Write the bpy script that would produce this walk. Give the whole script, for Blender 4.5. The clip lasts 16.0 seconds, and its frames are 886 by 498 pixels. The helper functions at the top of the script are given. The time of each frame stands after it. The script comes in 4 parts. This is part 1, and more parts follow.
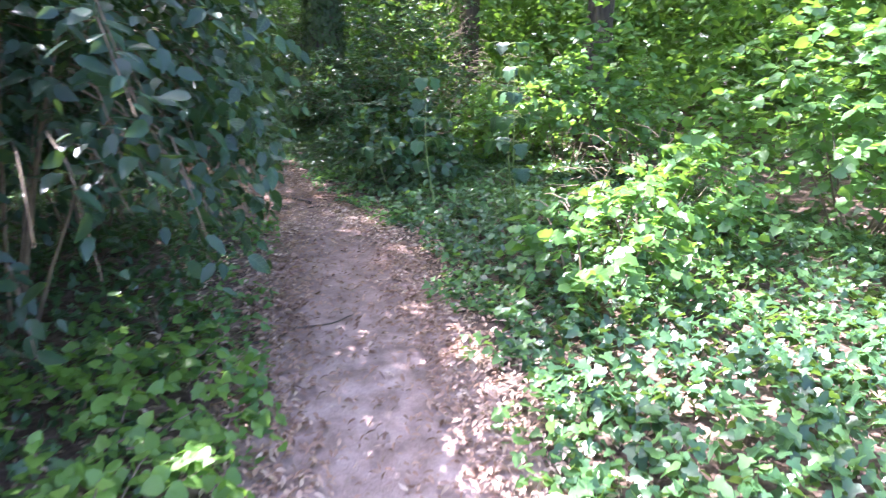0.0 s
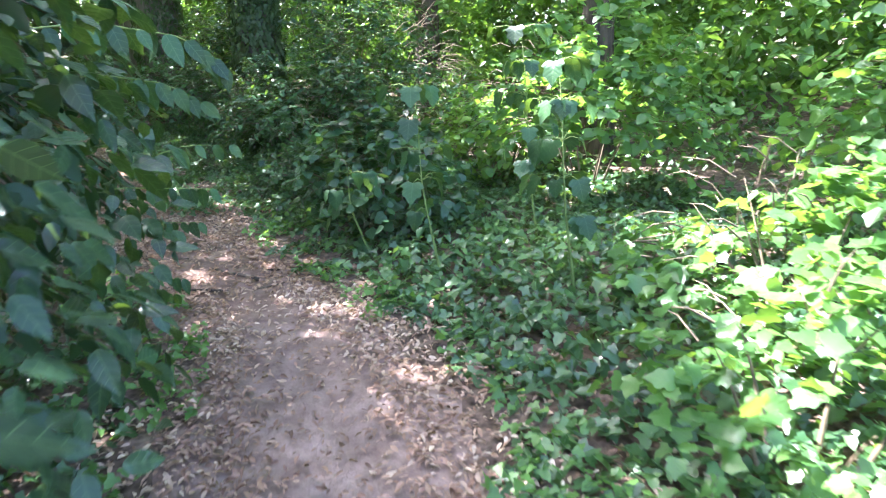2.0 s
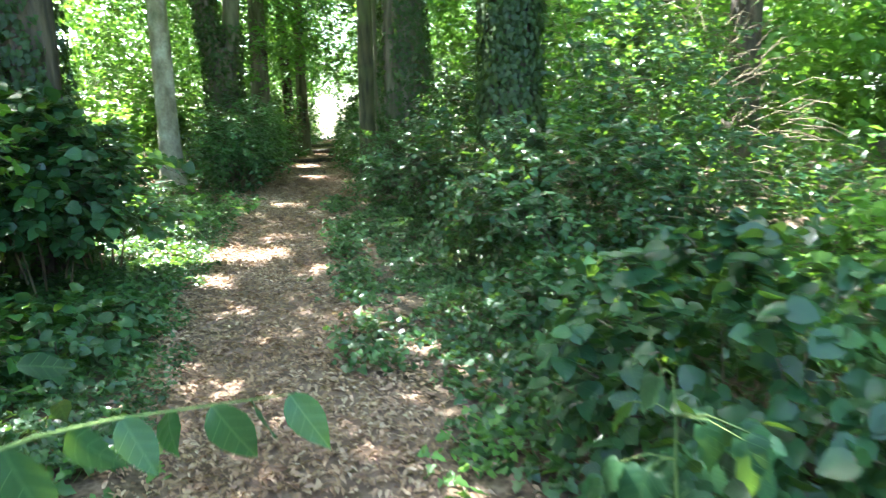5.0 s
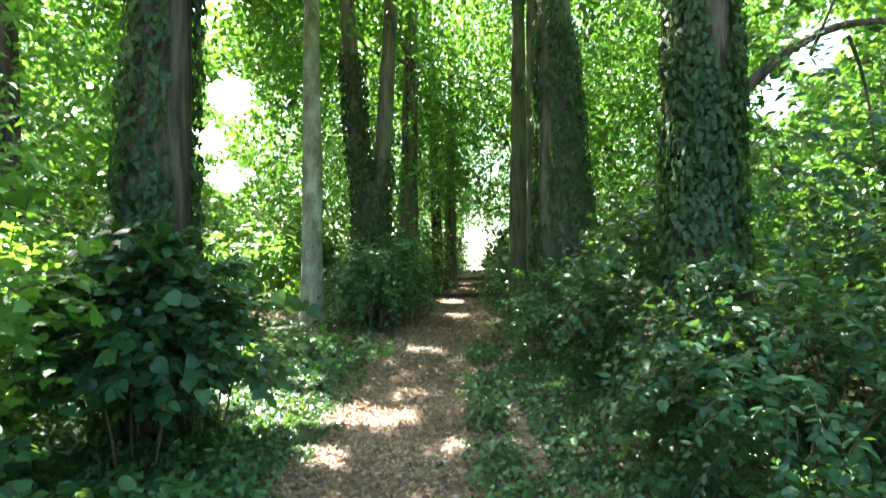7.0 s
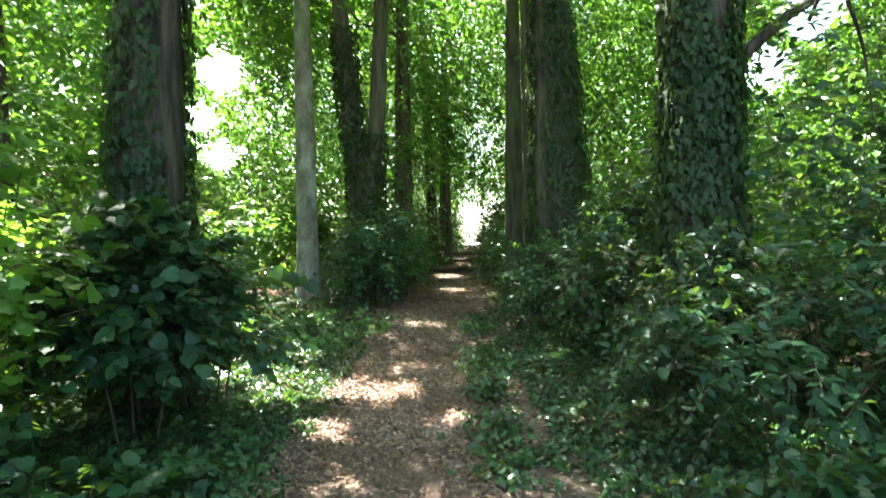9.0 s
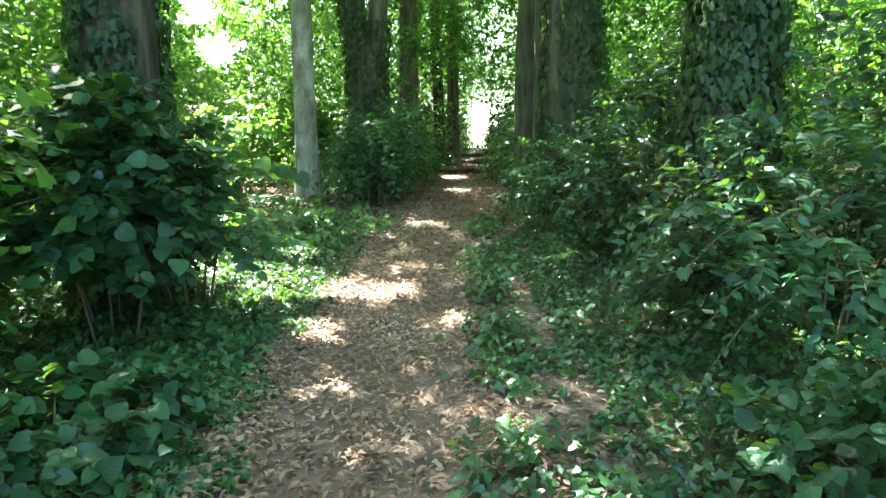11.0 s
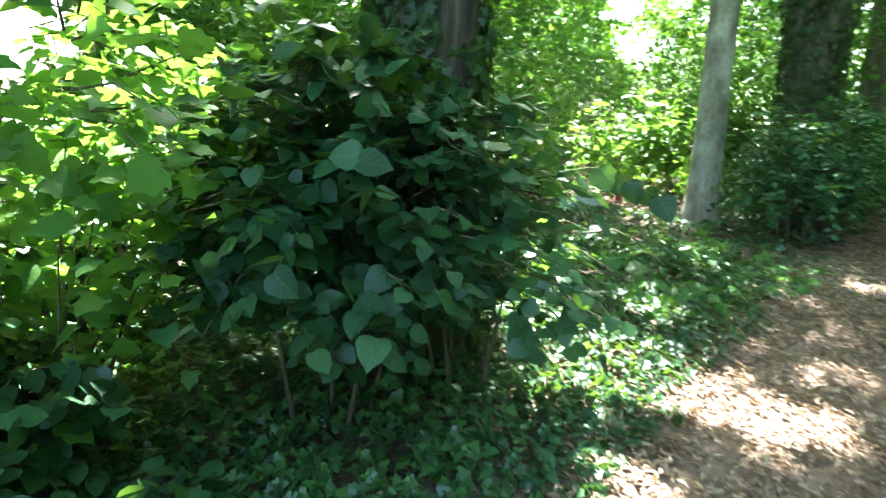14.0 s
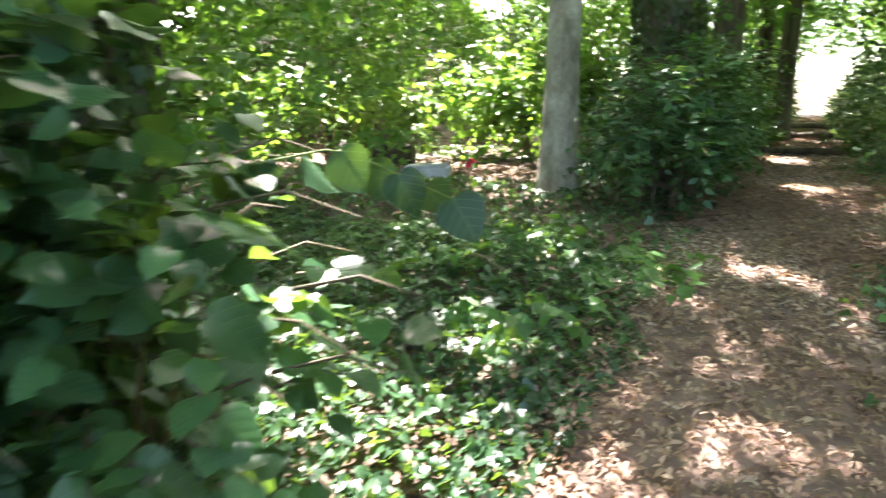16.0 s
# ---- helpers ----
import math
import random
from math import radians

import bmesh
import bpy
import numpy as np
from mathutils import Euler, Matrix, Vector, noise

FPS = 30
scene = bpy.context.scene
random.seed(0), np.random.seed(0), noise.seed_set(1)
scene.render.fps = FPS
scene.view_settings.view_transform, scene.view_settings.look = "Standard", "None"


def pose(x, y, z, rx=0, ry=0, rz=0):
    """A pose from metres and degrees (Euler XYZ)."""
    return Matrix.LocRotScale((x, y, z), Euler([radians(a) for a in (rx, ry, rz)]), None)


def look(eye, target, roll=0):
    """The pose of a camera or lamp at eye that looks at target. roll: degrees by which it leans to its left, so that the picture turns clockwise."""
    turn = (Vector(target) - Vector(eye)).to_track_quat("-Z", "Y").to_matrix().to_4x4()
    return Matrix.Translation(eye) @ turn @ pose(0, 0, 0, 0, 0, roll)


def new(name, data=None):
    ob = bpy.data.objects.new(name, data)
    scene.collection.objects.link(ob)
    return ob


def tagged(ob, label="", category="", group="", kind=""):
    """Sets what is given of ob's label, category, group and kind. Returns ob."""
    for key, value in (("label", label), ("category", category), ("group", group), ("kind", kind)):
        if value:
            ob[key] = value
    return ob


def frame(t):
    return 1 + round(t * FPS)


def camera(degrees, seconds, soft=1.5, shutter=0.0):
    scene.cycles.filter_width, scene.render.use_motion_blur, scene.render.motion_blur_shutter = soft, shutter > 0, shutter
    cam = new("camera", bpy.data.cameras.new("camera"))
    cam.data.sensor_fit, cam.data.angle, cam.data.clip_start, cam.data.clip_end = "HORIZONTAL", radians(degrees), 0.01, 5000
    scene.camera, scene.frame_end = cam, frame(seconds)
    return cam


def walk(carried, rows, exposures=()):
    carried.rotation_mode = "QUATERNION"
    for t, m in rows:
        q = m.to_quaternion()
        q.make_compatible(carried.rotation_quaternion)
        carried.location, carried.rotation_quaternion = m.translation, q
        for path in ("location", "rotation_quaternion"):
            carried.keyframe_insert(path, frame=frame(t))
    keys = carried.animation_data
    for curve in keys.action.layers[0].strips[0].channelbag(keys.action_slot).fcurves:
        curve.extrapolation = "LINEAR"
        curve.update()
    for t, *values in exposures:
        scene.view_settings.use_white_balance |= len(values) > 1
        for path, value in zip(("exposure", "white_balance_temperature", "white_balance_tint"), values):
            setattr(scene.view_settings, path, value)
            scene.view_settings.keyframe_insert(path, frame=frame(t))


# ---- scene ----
cam = camera(68.3, 16.0, soft=1.15, shutter=0.4)
PATH = [
    (0.0, -1.807, -6.476, 1.537, 73.57, -1.74, -27.0),
    (0.5, -1.639, -6.021, 1.559, 73.73, -1.78, -31.05),
    (1.0, -1.413, -5.466, 1.528, 74.36, -1.5, -26.55),
    (1.5, -1.292, -4.898, 1.52, 74.93, 1.99, -26.74),
    (2.0, -1.121, -4.376, 1.533, 73.22, 2.21, -32.01),
    (2.5, -0.883, -3.868, 1.529, 74.85, 1.4, -26.99),
    (3.0, -0.613, -3.374, 1.519, 76.53, -0.68, -30.49),
    (3.5, -0.416, -2.892, 1.52, 75.3, 0.95, -27.48),
    (4.0, -0.176, -2.34, 1.459, 75.49, 2.61, -18.58),
    (4.2, -0.083, -2.141, 1.446, 76.82, 2.5, -17.13),
    (6.3, -0.008, -0.115, 1.46, 84.0, 0.38, 2.1),
    (6.5, -0.0, 0.002, 1.491, 85.8, 0.23, 2.6),
    (7.0, -0.009, 0.104, 1.564, 91.6, 0.55, 2.77),
    (7.5, -0.061, 0.108, 1.622, 95.3, 0.97, 2.93),
    (8.0, -0.084, 0.05, 1.628, 97.4, 1.3, 3.2),
    (8.5, -0.065, 0.094, 1.597, 93.9, 1.28, 3.0),
    (9.0, -0.041, 0.131, 1.535, 89.5, 1.4, 2.28),
    (9.5, -0.028, 0.18, 1.499, 86.49, 1.99, 1.11),
    (9.7, -0.026, 0.215, 1.49, 86.5, 1.7, 1.7),
    (11.8, 0.022, 0.93, 1.37, 78.6, -0.2, 4.8),
    (12.0, 0.023, 1.048, 1.365, 78.95, -0.69, 7.22),
    (12.5, 0.029, 1.463, 1.374, 74.98, -1.76, 13.46),
    (13.0, -0.051, 1.957, 1.411, 80.19, -1.32, 13.82),
    (13.5, -0.173, 2.445, 1.412, 83.09, -1.75, 24.7),
    (14.0, -0.354, 2.838, 1.424, 80.93, -2.89, 38.0),
    (14.5, -0.514, 3.212, 1.448, 81.61, -4.45, 42.3),
    (15.0, -0.643, 3.62, 1.431, 80.21, -2.19, 47.22),
    (15.5, -0.714, 4.133, 1.456, 78.75, -1.37, 38.17),
    (16.0, -0.752, 4.614, 1.458, 78.01, -0.44, 26.98),
]
EXPOSURES = [(0.0, 3.47, 5750, 30), (2.5, 3.93, 5900, 16), (4.0, 4.08, 6100, 6), (6.5, 3.9, 6200, -6), (8.0, 3.35, 6400, 4), (9.5, 3.45, 6400, -2), (12.0, 4.25, 6000, -8), (13.0, 4.35, 6000, -8), (13.5, 4.25, 6000, -6), (14.5, 3.8, 6200, 2), (15.0, 3.9, 6300, 16), (16.0, 3.85, 6600, 16)]
walk(cam, [(r[0], pose(*r[1:])) for r in PATH], EXPOSURES)

# ---- light ----
SUN_EL, SUN_AZ = 56.0, 36.0            # degrees: height, and turn to the left of +y
world = bpy.data.worlds.new("world")
scene.world = world
world.use_nodes = True
wn = world.node_tree.nodes
wl = world.node_tree.links
sky = wn.new("ShaderNodeTexSky")
sky.sky_type = "NISHITA"
sky.sun_disc = False
sky.air_density, sky.dust_density, sky.ozone_density = 0.9, 3.5, 0.6
sky.sun_elevation = radians(SUN_EL)
sky.sun_rotation = radians(360 - SUN_AZ)
wl.new(sky.outputs[0], wn["Background"].inputs[0])
wn["Background"].inputs[1].default_value = 0.13
SUN_DIR = Vector((-math.sin(radians(SUN_AZ)) * math.cos(radians(SUN_EL)),
                  math.cos(radians(SUN_AZ)) * math.cos(radians(SUN_EL)), math.sin(radians(SUN_EL))))
sun_data = bpy.data.lights.new("sun", "SUN")
sun_data.energy, sun_data.angle, sun_data.color = 5.0, radians(0.53), (1.0, 0.97, 0.92)
sun = new("sun", sun_data)
sun.matrix_world = look(SUN_DIR * 60, (0, 0, 0))

# ---- materials ----


def ramp(nt, stops):
    n = nt.nodes.new("ShaderNodeValToRGB")
    e = n.color_ramp.elements
    while len(e) < len(stops):
        e.new(0.5)
    for k, (p, c) in zip(e, stops):
        k.position, k.color = p, (*c, 1)
    return n


def noise_node(nt, scale, detail=4, coords=None):
    n = nt.nodes.new("ShaderNodeTexNoise")
    n.inputs["Scale"].default_value, n.inputs["Detail"].default_value = scale, detail
    if coords:
        nt.links.new(coords, n.inputs["Vector"])
    return n


def mixed(nt, fac, a, b, how="MIX"):
    n = nt.nodes.new("ShaderNodeMix")
    n.data_type, n.blend_type = "RGBA", how
    for src, sock in ((fac, n.inputs[0]), (a, n.inputs[6]), (b, n.inputs[7])):
        if isinstance(src, (int, float)):
            sock.default_value = src
        elif isinstance(src, tuple):
            sock.default_value = (*src, 1)
        else:
            nt.links.new(src, sock)
    return n.outputs[2]


def base_mat(name):
    m = bpy.data.materials.new(name)
    m.use_nodes = True
    nt = m.node_tree
    return m, nt, nt.nodes["Principled BSDF"]


def sum_node(nt, how, a, b=0.0, c=0.0):
    n = nt.nodes.new("ShaderNodeMath")
    n.operation = how
    for k, v in enumerate((a, b, c)):
        if isinstance(v, (int, float)):
            n.inputs[k].default_value = v
        else:
            nt.links.new(v, n.inputs[k])
    return n.outputs[0]


def leaf_veins(nt, b, coords, colour, bump):
    """Midrib and side veins, paler and sunk, in the leaf's own lengths."""
    sep = nt.nodes.new("ShaderNodeSeparateXYZ")
    nt.links.new(coords, sep.inputs[0])
    side = sum_node(nt, "ABSOLUTE", sep.outputs[1])
    slant = sum_node(nt, "MULTIPLY_ADD", side, -0.75, sep.outputs[0])
    wave = sum_node(nt, "PINGPONG", slant, 0.1)
    fine = sum_node(nt, "LESS_THAN", wave, 0.008)
    rib = sum_node(nt, "LESS_THAN", side, 0.012)
    vein = sum_node(nt, "MAXIMUM", fine, rib)
    pale = mixed(nt, sum_node(nt, "MULTIPLY", vein, 0.3), colour, (0.16, 0.26, 0.1))
    nt.links.new(pale, b.inputs["Base Color"])
    bulge = sum_node(nt, "MULTIPLY_ADD", wave, 12.0, sum_node(nt, "MULTIPLY", rib, -0.6))
    nt.links.new(bulge, bump.inputs["Height"])
    bump.inputs["Strength"].default_value, bump.inputs["Distance"].default_value = 0.16, 0.003


def leaf_mat(name, colors, rough=0.42, thin=0.35, glow=(0.24, 0.42, 0.035), single=False, gloss=0.5):
    """A leaf: glossy on top, letting light through. single: leaves that are objects of their own."""
    m, nt, b = base_mat(name)
    if single:
        rnd = nt.nodes.new("ShaderNodeObjectInfo").outputs["Random"]
    else:
        rnd = nt.nodes.new("ShaderNodeNewGeometry").outputs["Random Per Island"]
    cr = ramp(nt, [(k / (len(colors) - 1), c) for k, c in enumerate(colors)])
    coords = nt.nodes.new("ShaderNodeTexCoord").outputs["Object"]
    if single:
        nt.links.new(rnd, cr.inputs[0])
    else:
        clump = noise_node(nt, 0.7, 2, coords)
        part_a, part_b = nt.nodes.new("ShaderNodeMath"), nt.nodes.new("ShaderNodeMath")
        part_a.operation, part_b.operation = "MULTIPLY_ADD", "MULTIPLY_ADD"
        nt.links.new(clump.outputs[0], part_a.inputs[0])
        part_a.inputs[1].default_value, part_a.inputs[2].default_value = 1.5, -0.5
        nt.links.new(rnd, part_b.inputs[0])
        part_b.inputs[1].default_value = 0.6
        nt.links.new(part_a.outputs[0], part_b.inputs[2])
        nt.links.new(part_b.outputs[0], cr.inputs[0])
    n1 = noise_node(nt, 45, 3, coords)
    dark = mixed(nt, 0.35, cr.outputs[0], n1.outputs[0], "OVERLAY")
    nt.links.new(dark, b.inputs["Base Color"])
    b.inputs["Roughness"].default_value = rough
    b.inputs["Specular IOR Level"].default_value = gloss
    bump = nt.nodes.new("ShaderNodeBump")
    bump.inputs["Strength"].default_value, bump.inputs["Distance"].default_value = 0.25, 0.004
    n2 = noise_node(nt, 90, 2, coords)
    nt.links.new(n2.outputs[0], bump.inputs["Height"])
    nt.links.new(bump.outputs[0], b.inputs["Normal"])
    if single:
        leaf_veins(nt, b, coords, dark, bump)
    tr = nt.nodes.new("ShaderNodeBsdfTranslucent")
    tint = mixed(nt, 0.75, cr.outputs[0], glow)
    nt.links.new(tint, tr.inputs["Color"])
    mx = nt.nodes.new("ShaderNodeMixShader")
    mx.inputs[0].default_value = thin
    nt.links.new(b.outputs[0], mx.inputs[1])
    nt.links.new(tr.outputs[0], mx.inputs[2])
    nt.links.new(mx.outputs[0], nt.nodes["Material Output"].inputs["Surface"])
    return m


IVY = [(0.009, 0.028, 0.014), (0.019, 0.055, 0.023), (0.04, 0.096, 0.034), (0.085, 0.175, 0.047)]
SHRUB = [(0.011, 0.034, 0.018), (0.021, 0.06, 0.027), (0.038, 0.095, 0.036)]
MAPLE = [(0.035, 0.10, 0.03), (0.06, 0.15, 0.04), (0.10, 0.21, 0.045)]
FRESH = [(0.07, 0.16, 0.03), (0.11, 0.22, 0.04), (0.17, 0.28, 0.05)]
CROWN = [(0.03, 0.10, 0.02), (0.06, 0.155, 0.03), (0.11, 0.21, 0.04)]
M_IVY = leaf_mat("ivy_leaf", IVY, 0.34, 0.2)
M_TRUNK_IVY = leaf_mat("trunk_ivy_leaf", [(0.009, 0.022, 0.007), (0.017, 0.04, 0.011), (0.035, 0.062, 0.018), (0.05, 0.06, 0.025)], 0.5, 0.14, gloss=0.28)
M_SHRUB = leaf_mat("shrub_leaf", SHRUB, 0.3, 0.22, gloss=0.36)
M_MAPLE = leaf_mat("broad_leaf", MAPLE, 0.42, 0.4)
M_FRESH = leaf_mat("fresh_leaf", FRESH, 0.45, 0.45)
M_CROWN = leaf_mat("crown_leaf", CROWN, 0.45, 0.36, (0.22, 0.4, 0.03))
M_SHRUB1 = leaf_mat("shrub_leaf_single", SHRUB, 0.42, 0.16, single=True, gloss=0.26)
DROOP = [(0.008, 0.024, 0.016), (0.014, 0.04, 0.023), (0.024, 0.062, 0.032)]
M_DROOP = leaf_mat("drooping_leaf", DROOP, 0.34, 0.14, gloss=0.32)
M_DROOP1 = leaf_mat("drooping_leaf_single", DROOP, 0.36, 0.14, single=True, gloss=0.34)
BUSH = [(0.018, 0.055, 0.027), (0.033, 0.095, 0.04), (0.058, 0.14, 0.05)]
M_BUSH = leaf_mat("bush_leaf", BUSH, 0.32, 0.26, gloss=0.45)
M_BUSH1 = leaf_mat("bush_leaf_single", BUSH, 0.34, 0.24, single=True, gloss=0.4)
M_MAPLE1 = leaf_mat("broad_leaf_single", MAPLE, 0.34, 0.4, single=True)
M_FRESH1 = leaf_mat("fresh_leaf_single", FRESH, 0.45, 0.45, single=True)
DRY = [(0.09, 0.048, 0.034), (0.16, 0.09, 0.06), (0.26, 0.155, 0.105), (0.36, 0.24, 0.17), (0.5, 0.39, 0.3)]
STRAW = [(0.18, 0.11, 0.07), (0.32, 0.21, 0.14), (0.46, 0.34, 0.24), (0.62, 0.5, 0.37)]
M_STRAW = leaf_mat("straw_pale_leaf", STRAW, 0.7, 0.15, glow=(0.4, 0.25, 0.1))
M_DRY = leaf_mat("dry_leaf", DRY, 0.7, 0.15, glow=(0.4, 0.25, 0.1))
M_DRY1 = leaf_mat("dry_leaf_single", DRY, 0.7, 0.15, glow=(0.4, 0.25, 0.1), single=True)


def bark_mat(name, dark, light, ridge=18.0, depth=0.03, moss=0.0):
    m, nt, b = base_mat(name)
    co = nt.nodes.new("ShaderNodeTexCoord").outputs["Object"]
    mp = nt.nodes.new("ShaderNodeMapping")
    mp.inputs["Scale"].default_value = (1, 1, 0.16)
    nt.links.new(co, mp.inputs[0])
    a = noise_node(nt, ridge, 6, mp.outputs[0])
    big = noise_node(nt, 1.6, 3, co)
    cr = ramp(nt, [(0.32, dark), (0.62, light)])
    nt.links.new(a.outputs[0], cr.inputs[0])
    green = ramp(nt, [(0.45, (0, 0, 0)), (0.7, (moss,) * 3)])
    nt.links.new(big.outputs[0], green.inputs[0])
    c = mixed(nt, green.outputs[0], cr.outputs[0], (0.09, 0.12, 0.04))
    c = mixed(nt, 0.3, c, big.outputs[0], "OVERLAY")
    nt.links.new(c, b.inputs["Base Color"])
    b.inputs["Roughness"].default_value = 0.88
    bump = nt.nodes.new("ShaderNodeBump")
    bump.inputs["Strength"].default_value, bump.inputs["Distance"].default_value = 0.9, depth
    nt.links.new(a.outputs[0], bump.inputs["Height"])
    nt.links.new(bump.outputs[0], b.inputs["Normal"])
    return m


M_BARK = bark_mat("rough_bark", (0.016, 0.013, 0.009), (0.1, 0.075, 0.054), 13.0, 0.07)
def mottled_bark(name):
    """Smooth beech-like bark: pale blotches, lichen, fine cross cracks."""
    m, nt, b = base_mat(name)
    co = nt.nodes.new("ShaderNodeTexCoord").outputs["Object"]
    mp = nt.nodes.new("ShaderNodeMapping")
    mp.inputs["Scale"].default_value = (1, 1, 0.55)
    nt.links.new(co, mp.inputs[0])
    blotch, fine, broad = noise_node(nt, 5.5, 5, mp.outputs[0]), noise_node(nt, 38, 5, mp.outputs[0]), noise_node(nt, 0.9, 3, co)
    cr = ramp(nt, [(0.3, (0.14, 0.12, 0.085)), (0.48, (0.27, 0.235, 0.18)), (0.66, (0.42, 0.39, 0.32))])
    nt.links.new(blotch.outputs[0], cr.inputs[0])
    moss = ramp(nt, [(0.5, (0, 0, 0)), (0.66, (0.55,) * 3)])
    nt.links.new(broad.outputs[0], moss.inputs[0])
    c = mixed(nt, moss.outputs[0], cr.outputs[0], (0.11, 0.15, 0.06))
    nt.links.new(mixed(nt, 0.5, c, fine.outputs[0], "OVERLAY"), b.inputs["Base Color"])
    b.inputs["Roughness"].default_value = 0.85
    bump = nt.nodes.new("ShaderNodeBump")
    bump.inputs["Strength"].default_value, bump.inputs["Distance"].default_value = 0.6, 0.012
    nt.links.new(mixed(nt, 0.5, blotch.outputs[0], fine.outputs[0]), bump.inputs["Height"])
    nt.links.new(bump.outputs[0], b.inputs["Normal"])
    return m


M_GREY = mottled_bark("smooth_grey_bark")
M_OLIVE = bark_mat("olive_brown_bark", (0.035, 0.03, 0.02), (0.15, 0.125, 0.085), 12.0, 0.04, 0.35)
M_MOSSY = bark_mat("mossy_bark", (0.03, 0.028, 0.015), (0.11, 0.1, 0.05), 14, 0.02, 0.8)
M_TWIG = bark_mat("twig_bark", (0.06, 0.045, 0.03), (0.16, 0.12, 0.07), 30, 0.003)
M_STEM = bark_mat("green_stem", (0.1, 0.16, 0.04), (0.2, 0.26, 0.08), 30, 0.002)


def soil_mat(name, tones, fine=60.0, litter=0.5):
    m, nt, b = base_mat(name)
    co = nt.nodes.new("ShaderNodeTexCoord").outputs["Object"]
    big, mid, small = noise_node(nt, 0.9, 4, co), noise_node(nt, 7, 5, co), noise_node(nt, fine, 4, co)
    cr = ramp(nt, [(0.3, tones[0]), (0.5, tones[1]), (0.72, tones[2])])
    nt.links.new(mid.outputs[0], cr.inputs[0])
    vor = nt.nodes.new("ShaderNodeTexVoronoi")
    vor.inputs["Scale"].default_value = 28
    nt.links.new(co, vor.inputs["Vector"])
    flakes = mixed(nt, litter, cr.outputs[0], vor.outputs["Distance"], "SOFT_LIGHT")
    c = mixed(nt, 0.45, flakes, big.outputs[0], "OVERLAY")
    c = mixed(nt, 0.3, c, small.outputs[0], "OVERLAY")
    nt.links.new(c, b.inputs["Base Color"])
    b.inputs["Roughness"].default_value = 0.95
    b.inputs["Specular IOR Level"].default_value = 0.2
    bump = nt.nodes.new("ShaderNodeBump")
    bump.inputs["Strength"].default_value, bump.inputs["Distance"].default_value = 0.7, 0.02
    nt.links.new(mixed(nt, 0.5, small.outputs[0], mid.outputs[0]), bump.inputs["Height"])
    nt.links.new(bump.outputs[0], b.inputs["Normal"])
    return m


M_SOIL = soil_mat("woodland_soil", [(0.055, 0.038, 0.028), (0.11, 0.076, 0.056), (0.18, 0.13, 0.098)], 60, 0.7)
M_PATH = soil_mat("trodden_earth", [(0.175, 0.12, 0.096), (0.265, 0.19, 0.158), (0.35, 0.262, 0.226)], 90, 0.15)


def leaf_mould(m, y0, y1, tone):
    """Browner soil between two places along y."""
    nt = m.node_tree
    b = nt.nodes["Principled BSDF"]
    src = b.inputs["Base Color"].links[0].from_socket
    co = nt.nodes.new("ShaderNodeTexCoord").outputs["Object"]
    sep = nt.nodes.new("ShaderNodeSeparateXYZ")
    nt.links.new(co, sep.inputs[0])
    wob = noise_node(nt, 1.4, 4, co)
    add = nt.nodes.new("ShaderNodeMath")
    add.operation = "MULTIPLY_ADD"
    nt.links.new(wob.outputs[0], add.inputs[0])
    add.inputs[1].default_value = 5.0
    nt.links.new(sep.outputs[1], add.inputs[2])
    mr = nt.nodes.new("ShaderNodeMapRange")
    nt.links.new(add.outputs[0], mr.inputs[0])
    mr.inputs[1].default_value, mr.inputs[2].default_value, mr.inputs[4].default_value = y0 + 2.5, y1 + 2.5, 0.85
    nt.links.new(mixed(nt, mr.outputs[0], src, mixed(nt, 0.75, src, tone, "MULTIPLY")), b.inputs["Base Color"])


leaf_mould(M_PATH, -3.4, 0.2, (0.42, 0.345, 0.3))
M_FIELD = soil_mat("dry_meadow", [(0.35, 0.42, 0.2), (0.5, 0.54, 0.34), (0.6, 0.62, 0.45)], 30, 0.4)


def plain_mat(name, color, rough=0.6, scale=30.0):
    m, nt, b = base_mat(name)
    co = nt.nodes.new("ShaderNodeTexCoord").outputs["Object"]
    n = noise_node(nt, scale, 4, co)
    nt.links.new(mixed(nt, 0.4, color, n.outputs[0], "OVERLAY"), b.inputs["Base Color"])
    b.inputs["Roughness"].default_value = rough
    return m


M_GREYSTONE = plain_mat("weathered_concrete", (0.42, 0.42, 0.45), 0.85, 14)
M_RED = plain_mat("red_plastic", (0.55, 0.03, 0.06), 0.35)

# ---- geometry helpers ----
rng = np.random.default_rng(7)


def mesh_from(name, verts, faces, mat, smooth=False):
    me = bpy.data.meshes.new(name)
    me.from_pydata(np.asarray(verts, float).tolist(), [], [tuple(int(i) for i in f) for f in faces])
    me.materials.append(mat)
    if smooth:
        me.shade_smooth()
    me.update()
    return me


def quick_mesh(name, verts, tris, mat):
    """A mesh of triangles only, from arrays."""
    me = bpy.data.meshes.new(name)
    me.vertices.add(len(verts))
    me.vertices.foreach_set("co", np.ascontiguousarray(verts, np.float32).ravel())
    me.loops.add(len(tris) * 3)
    me.loops.foreach_set("vertex_index", np.ascontiguousarray(tris, np.int32).ravel())
    me.polygons.add(len(tris))
    me.polygons.foreach_set("loop_start", np.arange(0, len(tris) * 3, 3, dtype=np.int32))
    if mat:
        me.materials.append(mat)
    me.update(calc_edges=True)
    return me


def thing(name, x, y, z, label, category, group="", kind=""):
    e = new(name)
    e.empty_display_size = 0.1
    e.matrix_world = pose(x, y, z)
    return tagged(e, label, category, group, kind)


